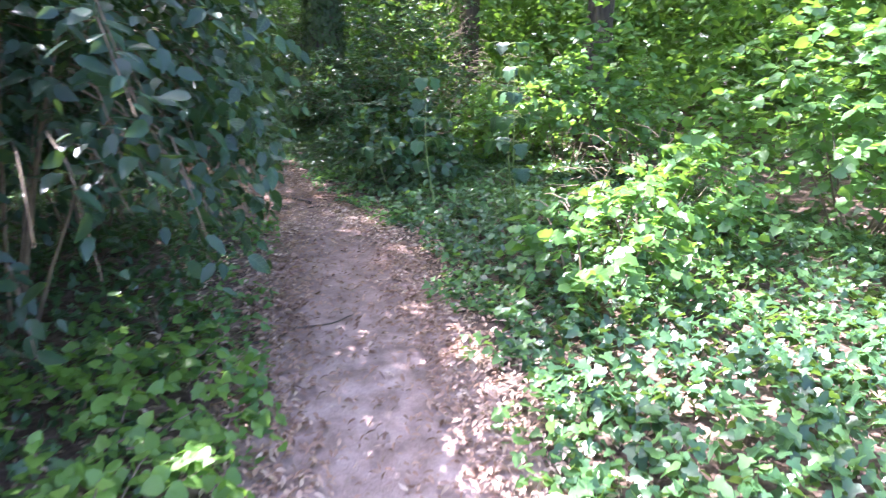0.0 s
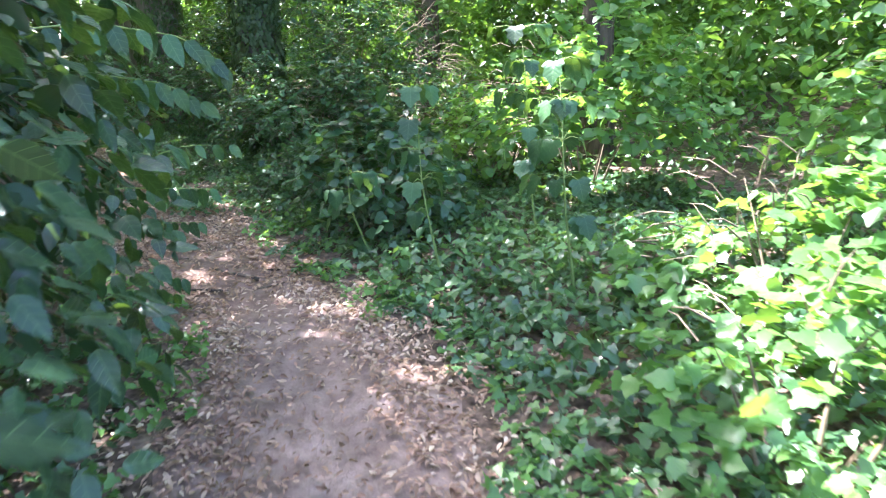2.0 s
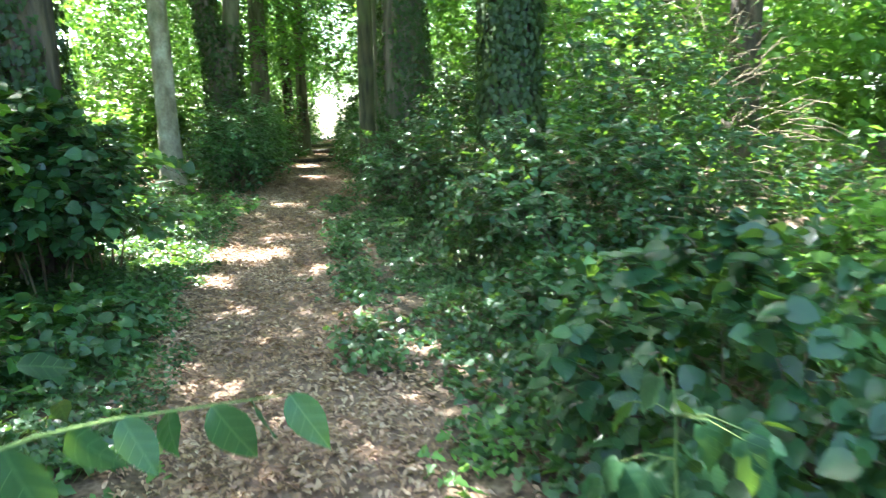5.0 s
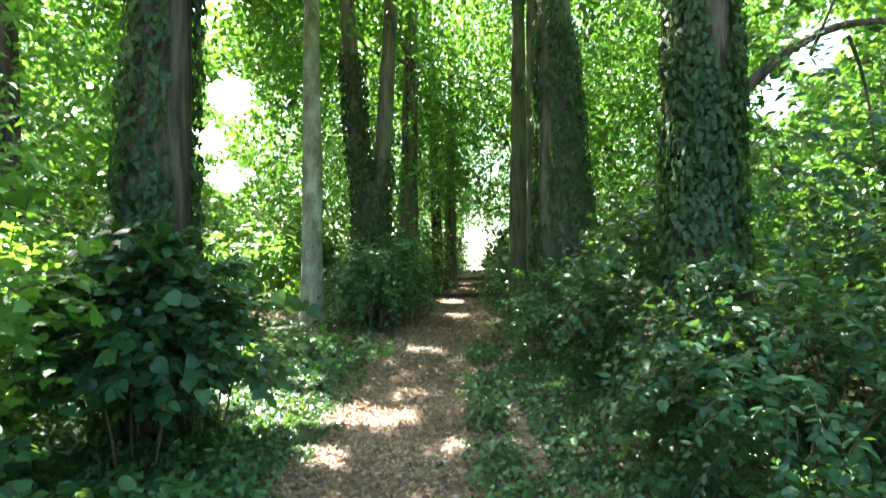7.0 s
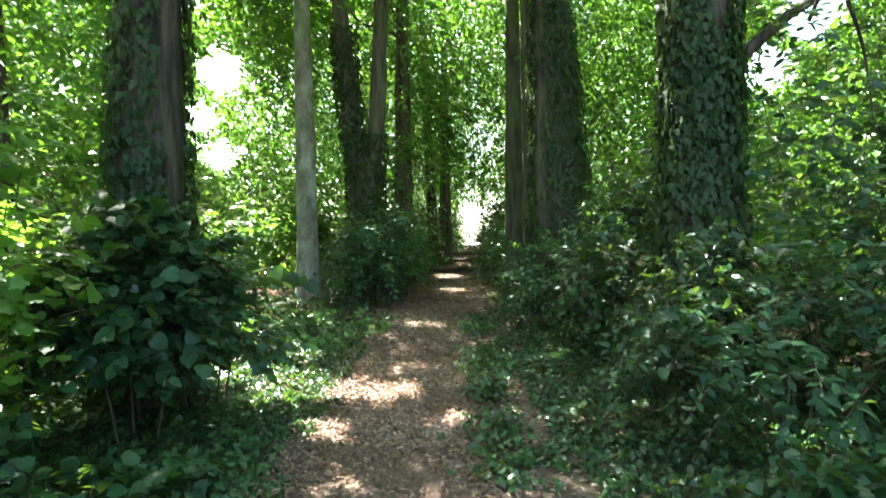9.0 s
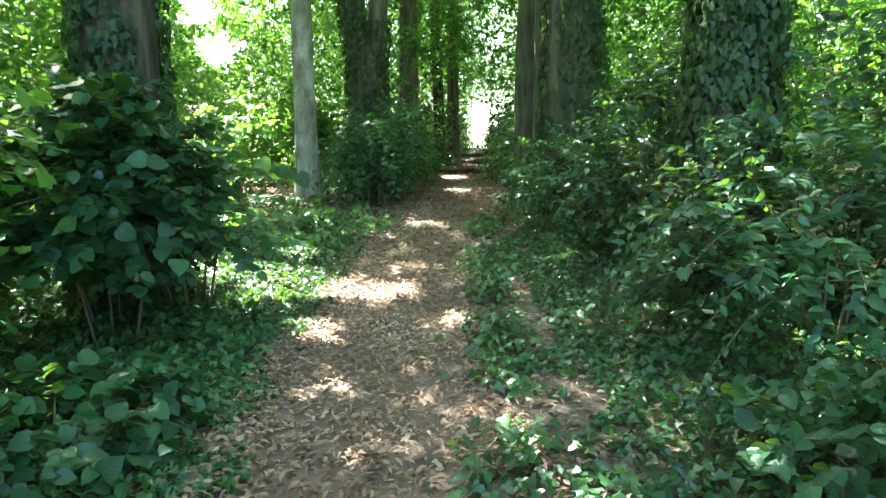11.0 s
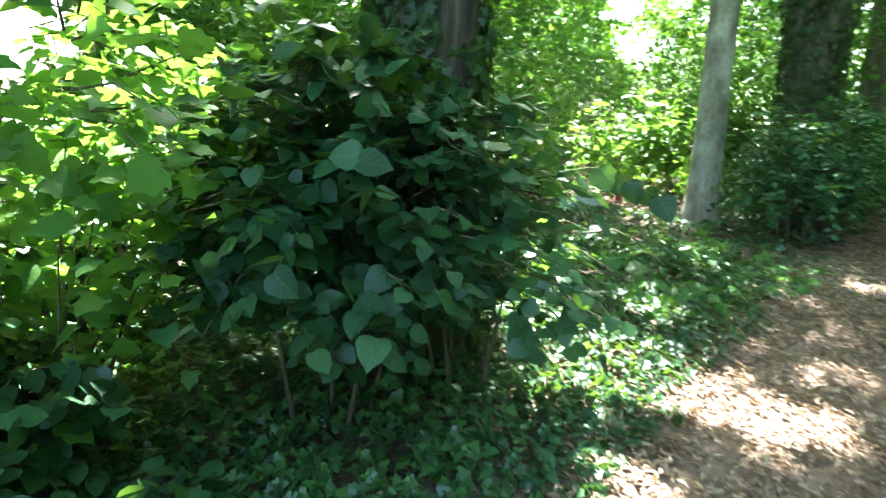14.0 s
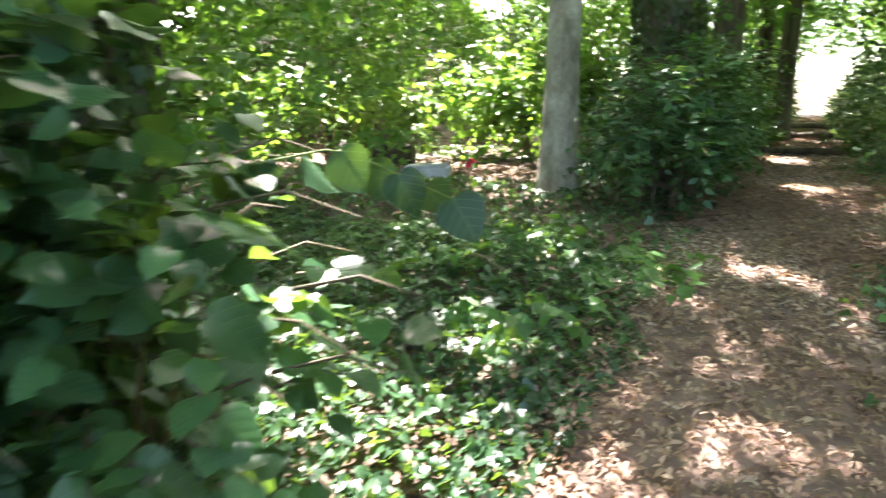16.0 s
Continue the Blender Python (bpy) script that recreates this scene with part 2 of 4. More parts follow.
def part_mesh(name, me, parent, label="", kind=""):
    """A mesh in world places, as a part under its thing."""
    ob = new(name, me)
    ob.parent = parent
    ob.matrix_parent_inverse = world_of(parent).inverted()
    return tagged(ob, label, "", "", kind)


# leaf outlines: right half from stalk to tip, u along the leaf, v across
OVATE = [(0.12, 0.2), (0.45, 0.28), (0.78, 0.15)]
LIME = [(-0.08, 0.24), (0.12, 0.46), (0.45, 0.5), (0.78, 0.28)]
IVYLEAF = [(-0.12, 0.2), (0.1, 0.52), (0.34, 0.27), (0.6, 0.3)]
MAPLELEAF = [(-0.1, 0.3), (0.12, 0.5), (0.28, 0.38), (0.58, 0.42), (0.72, 0.22)]
SIMPLE = [(0.4, 0.3)]
DRYLEAF = [(0.22, 0.16), (0.6, 0.2)]
IVYFAR = [(0.08, 0.46), (0.5, 0.28)]


def leaf_shape(half, fold=0.18, droop=0.18):
    """Vertices and triangles of one leaf, 1 long: a midrib with a folded blade on each side, the tip bent down."""
    n = len(half)
    if n == 1:
        (u, w), = half
        return np.array([(0, 0, 0), (1, 0, -droop), (u, w, fold * w), (u, -w, fold * w)]), np.array([(0, 1, 2), (0, 3, 1)])
    v = [(0, 0), (1, 0)] + [(u, w) for u, w in half] + [(u, -w) for u, w in half]
    mid = len(v)
    v.append((0.42, 0))
    verts = [(u, w, fold * abs(w) - droop * max(u, 0) ** 2) for u, w in v]
    tris = []
    for side, s in ((2, 1), (2 + n, -1)):
        chain = [0] + [side + k for k in range(n)] + [1]
        for a, b in zip(chain, chain[1:]):
            tris.append((mid, b, a) if s > 0 else (mid, a, b))
    return np.array(verts), np.array(tris)


def axes_of(tips, normals):
    """Frames from leaf tips and rough normals."""
    u = tips / (np.linalg.norm(tips, axis=1, keepdims=True) + 1e-9)
    w = normals - (normals * u).sum(1, keepdims=True) * u
    w /= np.linalg.norm(w, axis=1, keepdims=True) + 1e-9
    v = np.cross(w, u)
    return u, v, w


def leaf_cloud(name, places, tips, normals, sizes, half, mat, fold=0.18, droop=0.18):
    """Many leaves as one mesh."""
    tv, tt = leaf_shape(half, fold, droop)
    u, v, w = axes_of(tips, normals)
    s = sizes[:, None, None]
    bend = (0.5 + rng.random((len(places), 1, 1)))
    verts = places[:, None] + s * (tv[None, :, :1] * u[:, None] + tv[None, :, 1:2] * v[:, None] + bend * tv[None, :, 2:] * w[:, None])
    tris = tt[None] + (np.arange(len(places)) * len(tv))[:, None, None]
    return quick_mesh(name, verts.reshape(-1, 3), tris.reshape(-1, 3), mat)


def world_of(ob):
    m = ob.matrix_basis.copy()
    while ob.parent:
        m = ob.parent.matrix_basis @ (ob.matrix_parent_inverse @ m) if ob.parent.type == "EMPTY" else m
        ob = ob.parent
    return m


FINE = {0.12: [(0.04, 0.1), (0.16, 0.21), (0.34, 0.27), (0.54, 0.25), (0.74, 0.16), (0.9, 0.06)],
        -0.08: [(-0.07, 0.18), (0.0, 0.35), (0.16, 0.46), (0.34, 0.52), (0.52, 0.43), (0.72, 0.33), (0.9, 0.12)],
        -0.1: [(-0.09, 0.26), (0.04, 0.43), (0.2, 0.53), (0.29, 0.39), (0.45, 0.43), (0.6, 0.44), (0.67, 0.27), (0.85, 0.14)]}


def fine_leaf(half, fold, droop):
    """A finer leaf: midrib, half-way line and edge on each side, curved along and across."""
    half = FINE.get(half[0][0], half)
    rows = [[(0, 0, 0)] * 5]
    for u, w in half:
        um = min(max(u, 0.02), 0.97)
        rows.append([(u, -w, 1), ((u + um) / 2, -w * 0.5, 0.6), (um, 0, 0), ((u + um) / 2, w * 0.5, 0.6), (u, w, 1)])
    rows.append([(1, 0, 0)] * 5)
    verts, index = [], {}
    ids = []
    for r in rows:
        line = []
        for u, w, e in r:
            z = fold * abs(w) * (1 - 0.5 * e) - droop * max(u, 0) ** 2 + 0.03 * math.sin(9 * u) * e
            key = (round(u, 4), round(w, 4))
            if key not in index:
                index[key] = len(verts)
                verts.append((u, w, z))
            line.append(index[key])
        ids.append(line)
    tris = []
    for r0, r1 in zip(ids, ids[1:]):
        for k in range(4):
            for t in ((r0[k], r1[k], r1[k + 1]), (r0[k], r1[k + 1], r0[k + 1])):
                if len(set(t)) == 3:
                    tris.append((t[0], t[2], t[1]))
    me = quick_mesh("leaf", np.array(verts), np.array(tris), None)
    me.shade_smooth()
    return me


def single_leaves(parent, places, tips, normals, sizes, half, mat, name="leaf"):
    """Leaves as objects of their own on a few shared meshes."""
    kinds = [fine_leaf(half, f, d) for f, d in ((0.15, 0.12), (0.25, 0.25), (0.35, 0.38))]
    for me in kinds:
        me.materials.append(mat)
    u, v, w = axes_of(tips, normals)
    inv = world_of(parent).inverted()
    for k in range(len(places)):
        m = Matrix([(*(sizes[k] * Vector((u[k][i], v[k][i], w[k][i]))), places[k][i]) for i in range(3)] + [(0, 0, 0, 1)])
        ob = new(name, kinds[k % 3])
        ob.parent = parent
        ob.matrix_parent_inverse = inv
        ob.matrix_basis = m


def tube(points, radii, sides=8, wobble=0.0, cap=True):
    """Vertices and faces of a tapering tube along points."""
    pts = np.asarray(points, float)
    tang = np.gradient(pts, axis=0)
    tang /= np.linalg.norm(tang, axis=1, keepdims=True) + 1e-9
    ref = np.array([0.0, 1.0, 0.0]) if abs(tang[0][1]) < 0.9 else np.array([1.0, 0, 0])
    verts, faces = [], []
    for k, (p, t, r) in enumerate(zip(pts, tang, radii)):
        a = np.cross(t, ref)
        a /= np.linalg.norm(a)
        b = np.cross(t, a)
        for j in range(sides):
            ang = 2 * math.pi * j / sides
            rr = r
            if wobble:
                q = Vector((math.cos(ang) * 1.4, math.sin(ang) * 1.4, p[2] * 0.5)) + Vector((pts[0][0], pts[0][1], 0))
                rr = r * (1 + wobble * noise.noise(q * 1.3) + 0.5 * wobble * noise.noise(q * 4))
            verts.append(p + rr * (math.cos(ang) * a + math.sin(ang) * b))
        if k:
            o = (k - 1) * sides
            for j in range(sides):
                j2 = (j + 1) % sides
                faces.append((o + j, o + j2, o + sides + j2, o + sides + j))
    if cap:
        faces.append(tuple(range(len(verts) - sides, len(verts))))
        faces.append(tuple(reversed(range(sides))))
    return verts, faces


def joined_tubes(name, runs, mat, sides=5):
    verts, faces = [], []
    for pts, rad in runs:
        v, f = tube(pts, rad, sides, cap=False)
        faces += [tuple(i + len(verts) for i in q) for q in f]
        verts += v
    return mesh_from(name, verts, faces, mat, True)


def sprays(starts, outs, length, per, rise=0.25, droop=0.5, jitter=0.35):
    """Leafy sprays: from each start a bent twig; gives the twigs and, for each leaf, its place, tip and normal."""
    n = len(starts)
    outs = outs / (np.linalg.norm(outs, axis=1, keepdims=True) + 1e-9)
    outs = outs + rng.normal(0, jitter, (n, 3)) + [0, 0, rise]
    outs /= np.linalg.norm(outs, axis=1, keepdims=True)
    ln = length * rng.uniform(0.6, 1.3, n)
    t = (np.arange(per) + 0.6) / per
    bend = lambda tt: starts[:, None] + ln[:, None, None] * (outs[:, None] * tt[None, :, None] - np.array([0, 0, droop]) * (tt ** 2)[None, :, None])
    places = bend(t)
    side = np.cross(outs, [0, 0, 1.0])
    side /= np.linalg.norm(side, axis=1, keepdims=True) + 1e-9
    alt = np.where(np.arange(per) % 2, 1.0, -1.0)
    tips = outs[:, None] * 0.5 + side[:, None] * alt[None, :, None] * 0.9 + rng.normal(0, 0.35, (n, per, 3)) - [0, 0, droop * 0.7]
    normals = np.array([0, 0, 1.0]) + 0.35 * outs[:, None] + rng.normal(0, 0.52, (n, per, 3))
    twigs = bend(np.array([0, 0.5, 1.0]))
    return twigs, places.reshape(-1, 3), tips.reshape(-1, 3), normals.reshape(-1, 3)

# ---- the lie of the land ----
RISE_Y = [-400, 3, 5, 6.3, 8, 10, 12, 16, 25, 40, 400]
RISE_Z = [0, 0, 0.04, 0.09, 0.25, 0.42, 0.53, 0.62, 1.08, 1.42, 1.42]
LINE_Y = [-30, -14, -9, -6.5, -4.5, -3.2, -2.6, -1.1, 0, 1, 2.2, 4.3, 6.7, 9, 15, 21, 40, 60]
LINE_X = [-14, -5.4, -3.0, -1.75, -0.95, -0.63, -0.45, -0.1, -0.02, -0.2, -0.32, -0.62, -0.7, -0.66, -0.5, -0.3, 0.6, 1.5]
HALF_Y = [-30, -3.2, -1.8, -0.6, 0.2, 1, 2.4, 4, 9, 21, 60]
HALF_W = [0.38, 0.38, 0.38, 0.3, 0.29, 0.37, 0.52, 0.62, 0.62, 0.6, 0.6]


def soft_interp(y, ys, zs):
    return (np.interp(y - 0.5, ys, zs) + 2 * np.interp(y, ys, zs) + np.interp(y + 0.5, ys, zs)) / 4


def land(x, y):
    """Height of the ground."""
    x, y = np.asarray(x, float), np.asarray(y, float)
    bumps = 0.025 * np.sin(1.7 * x + 0.6 * y) * np.cos(1.3 * y - 0.4 * x) + 0.012 * np.sin(4.1 * x - 2.2 * y)
    away = np.clip((np.abs(x - mid_line(y)) - 0.5) / 1.0, 0, 1)
    return soft_interp(y, RISE_Y, RISE_Z) + away * (bumps + 0.03)


def mid_line(y):
    return soft_interp(np.asarray(y, float), LINE_Y, LINE_X)


def half_width(y):
    return np.interp(y, HALF_Y, HALF_W)


# sunlit gaps between the crowns: where the beams reach the ground, and how wide they are
BEAMS = [(-2.85, 6.95, 0.2, 0.22), (-2.45, 6.7, 0.25, 0.27), (-2.05, 6.45, 0.3, 0.34), (-1.65, 6.4, 0.15, 0.32), (-1.25, 6.4, 0.1, 0.2), (-0.9, 6.37, 0.1, 0.16), (-0.65, 6.4, 0.1, 0.1),
         (-2.05, 6.1, 0.6, 0.2), (-0.5, 4.05, 0, -0.03), (-0.28, 3.75, 0, -0.04), (0.03, 4.2, 0, -0.03),
         (-1.25, 5.3, 0.05, 0.13), (-0.75, 4.2, 0, 0.0), (-0.62, 3.3, 0, -0.02), (-0.95, 2.95, 0, 0.0), (0.28, 3.3, 0, 0.02), (0.5, 3.1, 0, 0.02), (0.62, 2.75, 0, 0.1), (-2.1, -5.0, 0.1, 0.05), (-1.6, -4.5, 0.05, 0.0), (-2.5, -4.3, 0.1, 0.04), (-1.8, -3.7, 0.1, 0.0), (-2.7, -5.4, 0.1, 0.08), (-2.08, 6.2, 1.15, 0.08),
         (-0.3, 2.0, 0, -0.03), (1.6, 5.2, 1.45, 0.14), (1.45, -3.3, 0.4, 0.5), (2.2, -2.6, 0.4, 0.6),
         (0.75, -3.7, 0.5, 0.3), (2.9, -1.2, 0.4, 0.38), (1.6, -4.6, 0.3, 0.5), (3.4, 0.6, 0.4, 0.3), (0.6, -4.6, 0.1, 0.2),
         (-0.8, 9.5, 0.4, 0.12), (-0.4, 13.5, 0.6, 0.2), (-0.6, 17.0, 0.6, 0.3), (-0.3, 22.0, 0.8, 0.4), (-1.9, 6.6, 1.0, 0.13), (-2.0, 7.6, 0.3, 0.15),
         (-4.6, 4.8, 1.9, 0.7), (-3.5, 4.3, 1.9, 0.5), (-0.95, 7.9, 0.24, 0.05), (-0.3, 10.5, 0.5, 0.06), (-5.8, 5.8, 1.0, 1.1), (-5.6, 15.6, 1.4, 1.5), (-8.2, 14.0, 1.4, 1.2), (4.6, 8.6, 3.0, 0.8), (-2.3, 3.85, 0.4, -0.02), (-2.62, 5.58, 2.5, 0.08), (-2.6, 5.55, 2.1, 0.06), (3.6, 1.6, 1.0, 0.4), (3.0, 2.7, 0.5, 0.25), (4.3, 1.6, 1.0, 0.8), (5.0, 3.8, 1.0, 0.9)]


# openings between crowns and trunks where the open sky shows: a point, a way through it, and how fast the gap widens
OPENINGS = [((-1.2, 3.0, 2.2), (-3.09, 8.0, 3.6), 0.045, 5.0), ((-1.2, 3.0, 2.0), (-3.25, 8.0, 3.05), 0.035, 5.0), ((-1.2, 3.0, 1.8), (-3.1, 8.0, 2.55), 0.028, 5.0),
            ((-1.2, 3.0, 2.5), (-3.35, 8.0, 4.9), 0.045, 5.0), ((1.5, 3.0, 2.2), (3.73, 8.0, 3.5), 0.045, 4.5), ((1.5, 3.0, 2.4), (4.1, 8.0, 4.1), 0.05, 4.5),
            ((-3.0, 4.0, 1.75), (-16.0, 8.0, 3.2), 0.085, 0.9), ((-3.0, 4.0, 1.75), (-13.4, 8.0, 3.1), 0.055, 0.9), ((-3.0, 4.0, 1.7), (-20.0, 7.6, 2.7), 0.065, 0.9)]


def open_sky(places):
    """Which leaves stand in such an opening, well away from the path."""
    out = np.zeros(len(places), bool)
    rough = 0.85 + 0.4 * np.sin(places[:, 0] * 2.3 + places[:, 2] * 3.1) * np.sin(places[:, 1] * 2.7 - places[:, 2] * 1.9)
    for a, b, wide, begin in OPENINGS:
        way = np.subtract(b, a)
        way = way / np.linalg.norm(way)
        off = places - a
        along = off @ way
        gap = np.linalg.norm(off - along[:, None] * way, axis=1)
        out |= (along > begin) & (gap < wide * (along + 3.0) * rough)
    return out


def shaded(places, nearer=0.6):
    """Which leaves stand out of the beams and of the openings."""
    keep = ~open_sky(places)
    d = np.array(SUN_DIR)
    for x, y, z, r in BEAMS:
        off = places - [x, y, z]
        along = off @ d
        gap = np.linalg.norm(off - along[:, None] * d, axis=1)
        keep &= ~((gap < r + 0.12) & (along > nearer))
    return keep


def clear_of_walk(places, room=0.5, top=2.6):
    """Which leaves keep off the walker's way."""
    y, z = places[:, 1], places[:, 2]
    far = np.clip((y - 14) / 4, 0, 1)
    ragged = 1 - far * (0.3 + 0.3 * np.sin(2.1 * y + 2.7 * z) * np.sin(3.7 * z - 1.1 * y + 1))
    up = np.clip((y - 15) / 6, 0, 1) * np.clip(z - soft_interp(y, RISE_Y, RISE_Z) - 0.7, 0, 1)
    return ~((np.abs(places[:, 0] - mid_line(y) - 0.3 * up) < (room + 0.45 * up) * ragged) & (z - soft_interp(y, RISE_Y, RISE_Z) < top - far * (0.9 + 0.6 * np.sin(1.7 * y + 3 * places[:, 0]))))


# ---- ground ----
def axis_steps(near, far):
    a = np.arange(-near, near + 0.01, 0.2)
    out = near + np.geomspace(0.6, far, 22)
    return np.concatenate([-out[::-1], a, out])


gx, gy = axis_steps(9, 380), axis_steps(18, 380) + 8
GX, GY = np.meshgrid(gx, gy)
trough = np.clip((half_width(GY) + 0.25 - np.abs(GX - mid_line(GY))) / 0.15, 0, 1) * 0.05
gv = np.stack([GX, GY, land(GX, GY) - trough], -1).reshape(-1, 3)
w = len(gx)
gf = [(j * w + i, j * w + i + 1, (j + 1) * w + i + 1, (j + 1) * w + i) for j in range(len(gy) - 1) for i in range(w - 1)]
ground_me = mesh_from("ground", gv, gf, M_SOIL, True)
ground_me.materials.append(M_FIELD)
for poly in ground_me.polygons:
    if poly.center.y > 41:
        poly.material_index = 1
ground = tagged(new("ground", ground_me), "dark woodland soil rising gently along the path", "ground", "", "structure")

py = np.concatenate([np.arange(-24, -8, 0.5), np.arange(-8, 24, 0.12), np.arange(24, 42, 0.5)])
pv, pf = [], []
across = np.linspace(-1, 1, 13)
for k, y in enumerate(py):
    hw = half_width(y)
    for s in across:
        edge = hw * (1.0 + 0.45 * noise.noise((y * 1.7, 3.0 * np.sign(s), 0.3)) + 0.3 * noise.noise((y * 5.1, 2.0 * np.sign(s), 1.3)))
        x = float(mid_line(y)) + s * (edge + 0.32)
        z = float(land(x, y)) + 0.006 - 0.05 * max(0.0, abs(s) - 0.85) / 0.15 + 0.012 * noise.noise((x * 2.5, y * 2.5, 0)) - 0.012 * (1 - s * s)
        pv.append((x, y, z))
    if k:
        o = (k - 1) * 13
        pf += [(o + j, o + j + 1, o + 13 + j + 1, o + 13 + j) for j in range(12)]
tagged(new("path", mesh_from("path", pv, pf, M_PATH, True)), "trodden bare earth footpath strewn with dry leaves", "path", "", "structure")


# ---- leaf litter ----
def litter(name, label, n, ylo, yhi, spread, size, mat, inner=0.0):
    y = rng.uniform(ylo, yhi, n)
    side = rng.normal(0, 1, n)
    x = mid_line(y) + side * spread * half_width(y)
    if inner:
        x = mid_line(y) + np.sign(side) * half_width(y) * (inner + np.abs(side) * spread) + rng.normal(0, 0.09, n)
    p = np.stack([x, y, land(x, y) + rng.uniform(0.014, 0.036, n)], -1)
    a = rng.uniform(0, 2 * math.pi, n)
    tips = np.stack([np.cos(a), np.sin(a), rng.normal(0, 0.15, n)], -1)
    nrm = np.array([0, 0, 1.0]) + rng.normal(0, 0.4, (n, 3))
    me = leaf_cloud(name, p, tips, nrm, rng.uniform(0.6, 1.3, n) * size, DRYLEAF, mat, 0.5, 0.3)
    tagged(new(name, me), label, "leaf litter", "", "stuff")


litter("leaf_litter", "dry brown fallen leaves strewn over the path", 17000, 1.2, 14, 0.75, 0.046, M_DRY)
litter("leaf_litter", "sparse dry leaves on bare trodden earth", 3400, -9, 2.0, 0.8, 0.036, M_DRY)
litter("leaf_litter", "dry leaves drifted along both edges of the path", 11500, -9, 3.0, 0.55, 0.042, M_DRY, 0.85)
litter("leaf_litter", "pale dry leaves under the drooping shrub", 6200, -8, -0.5, 1.5, 0.042, M_STRAW, 1.0)
litter("leaf_litter", "brown leaf litter along the rising path", 14000, 2.5, 20, 0.5, 0.05, M_DRY, 0.8)
litter("leaf_litter", "brown leaf litter on the far path", 4000, 14, 34, 0.8, 0.07, M_DRY)


# ---- ivy carpet ----
def ivy_carpet(name, label, n, x0, x1, y0, y1, size, height, inner=1.25, keep_off=(), side=0, half=IVYLEAF):
    x, y = rng.uniform(x0, x1, n), rng.uniform(y0, y1, n)
    off = np.abs(x - mid_line(y)) - half_width(y) * inner - 0.1
    ragged = np.array([0.35 * noise.noise((a * 1.6, b * 1.6, 0.0)) + 0.15 * noise.noise((a * 5, b * 5, 2.0)) for a, b in zip(x, y)])
    ok = off + ragged > 0.0
    if side:
        ok &= side * (x - mid_line(y)) > 0
    rim = np.minimum.reduce([np.where(y < -5, y - y0, 9.0), np.where(y > 13, y1 - y, 9.0), np.where(x < -5.5, x - x0, 9.0), np.where(x > 4.5, x1 - x, 9.0)])
    ok &= rng.random(n) < np.clip(rim / 2.2 + ragged, 0, 1)
    for cx, cy, r in keep_off:
        ok &= np.hypot(x - cx, y - cy) > r
    x, y, off = x[ok], y[ok], off[ok]
    m = len(x)
    lift = np.clip(off / 0.7, 0.1, 1) * height * np.array([0.6 + 0.6 * noise.noise((a * 1.1, b * 1.1, 5.0)) for a, b in zip(x, y)])
    p = np.stack([x, y, land(x, y) + 0.02 + np.clip(lift, 0.01, None) * rng.uniform(0.45, 1.0, m)], -1)
    a = rng.uniform(0, 2 * math.pi, m)
    tips = np.stack([np.cos(a), np.sin(a), rng.normal(-0.35, 0.25, m)], -1)
    nrm = np.array([0, 0, 1.0]) + rng.normal(0, 0.42, (m, 3))
    me = leaf_cloud(name, p, tips, nrm, rng.uniform(0.6, 1.35, m) * size, half, M_IVY, 0.2, 0.2)
    tagged(new(name, me), label, "ivy", "", "stuff")


BARE = [(-4.9, 13.2, 1.4), (-6.4, 13.4, 1.3), (-3.9, 13.0, 0.8)]
ivy_carpet("ivy_ground_cover", "dark glossy ivy carpet beside the earth path", 56000, -4.0, 4.4, -9.5, 2.5, 0.068, 0.24, 1.75, (), 1)
ivy_carpet("ivy_ground_cover", "dark green ivy carpet under the ivy-clad trunk", 22000, 0.1, 3.6, 2.5, 9.0, 0.055, 0.2, 1.65, (), 0, IVYFAR)
ivy_carpet("ivy_ground_cover", "green ivy carpet on the open side of the path", 31000, -5.0, -1.0, 1.5, 9.5, 0.056, 0.17, 1.0)
ivy_carpet("ivy_ground_cover", "patchy ivy and seedlings under the drooping shrub", 15000, -5.2, -0.6, -7.5, 1.5, 0.06, 0.14, 2.0, (), -1)
ivy_carpet("ivy_ground_cover", "ivy carpet around the pale grey trunk", 9000, -7.5, -0.9, 9.0, 17.0, 0.075, 0.16, 1.0, BARE, 0, IVYFAR)
ivy_carpet("ivy_ground_cover", "ivy carpet below the hedge-like bushes", 6000, 0.2, 5.0, 9.0, 18.0, 0.075, 0.2, 1.25, (), 0, IVYFAR)
ivy_carpet("ivy_ground_cover", "ivy spreading into the wood", 8000, 3.9, 11.0, -9.5, 9.5, 0.09, 0.3, 1.25, (), 0, IVYFAR)
ivy_carpet("ivy_ground_cover", "ivy spreading into the wood", 9000, -11, -4.9, -8.5, 9.8, 0.09, 0.3, 1.25, (), 0, IVYFAR)
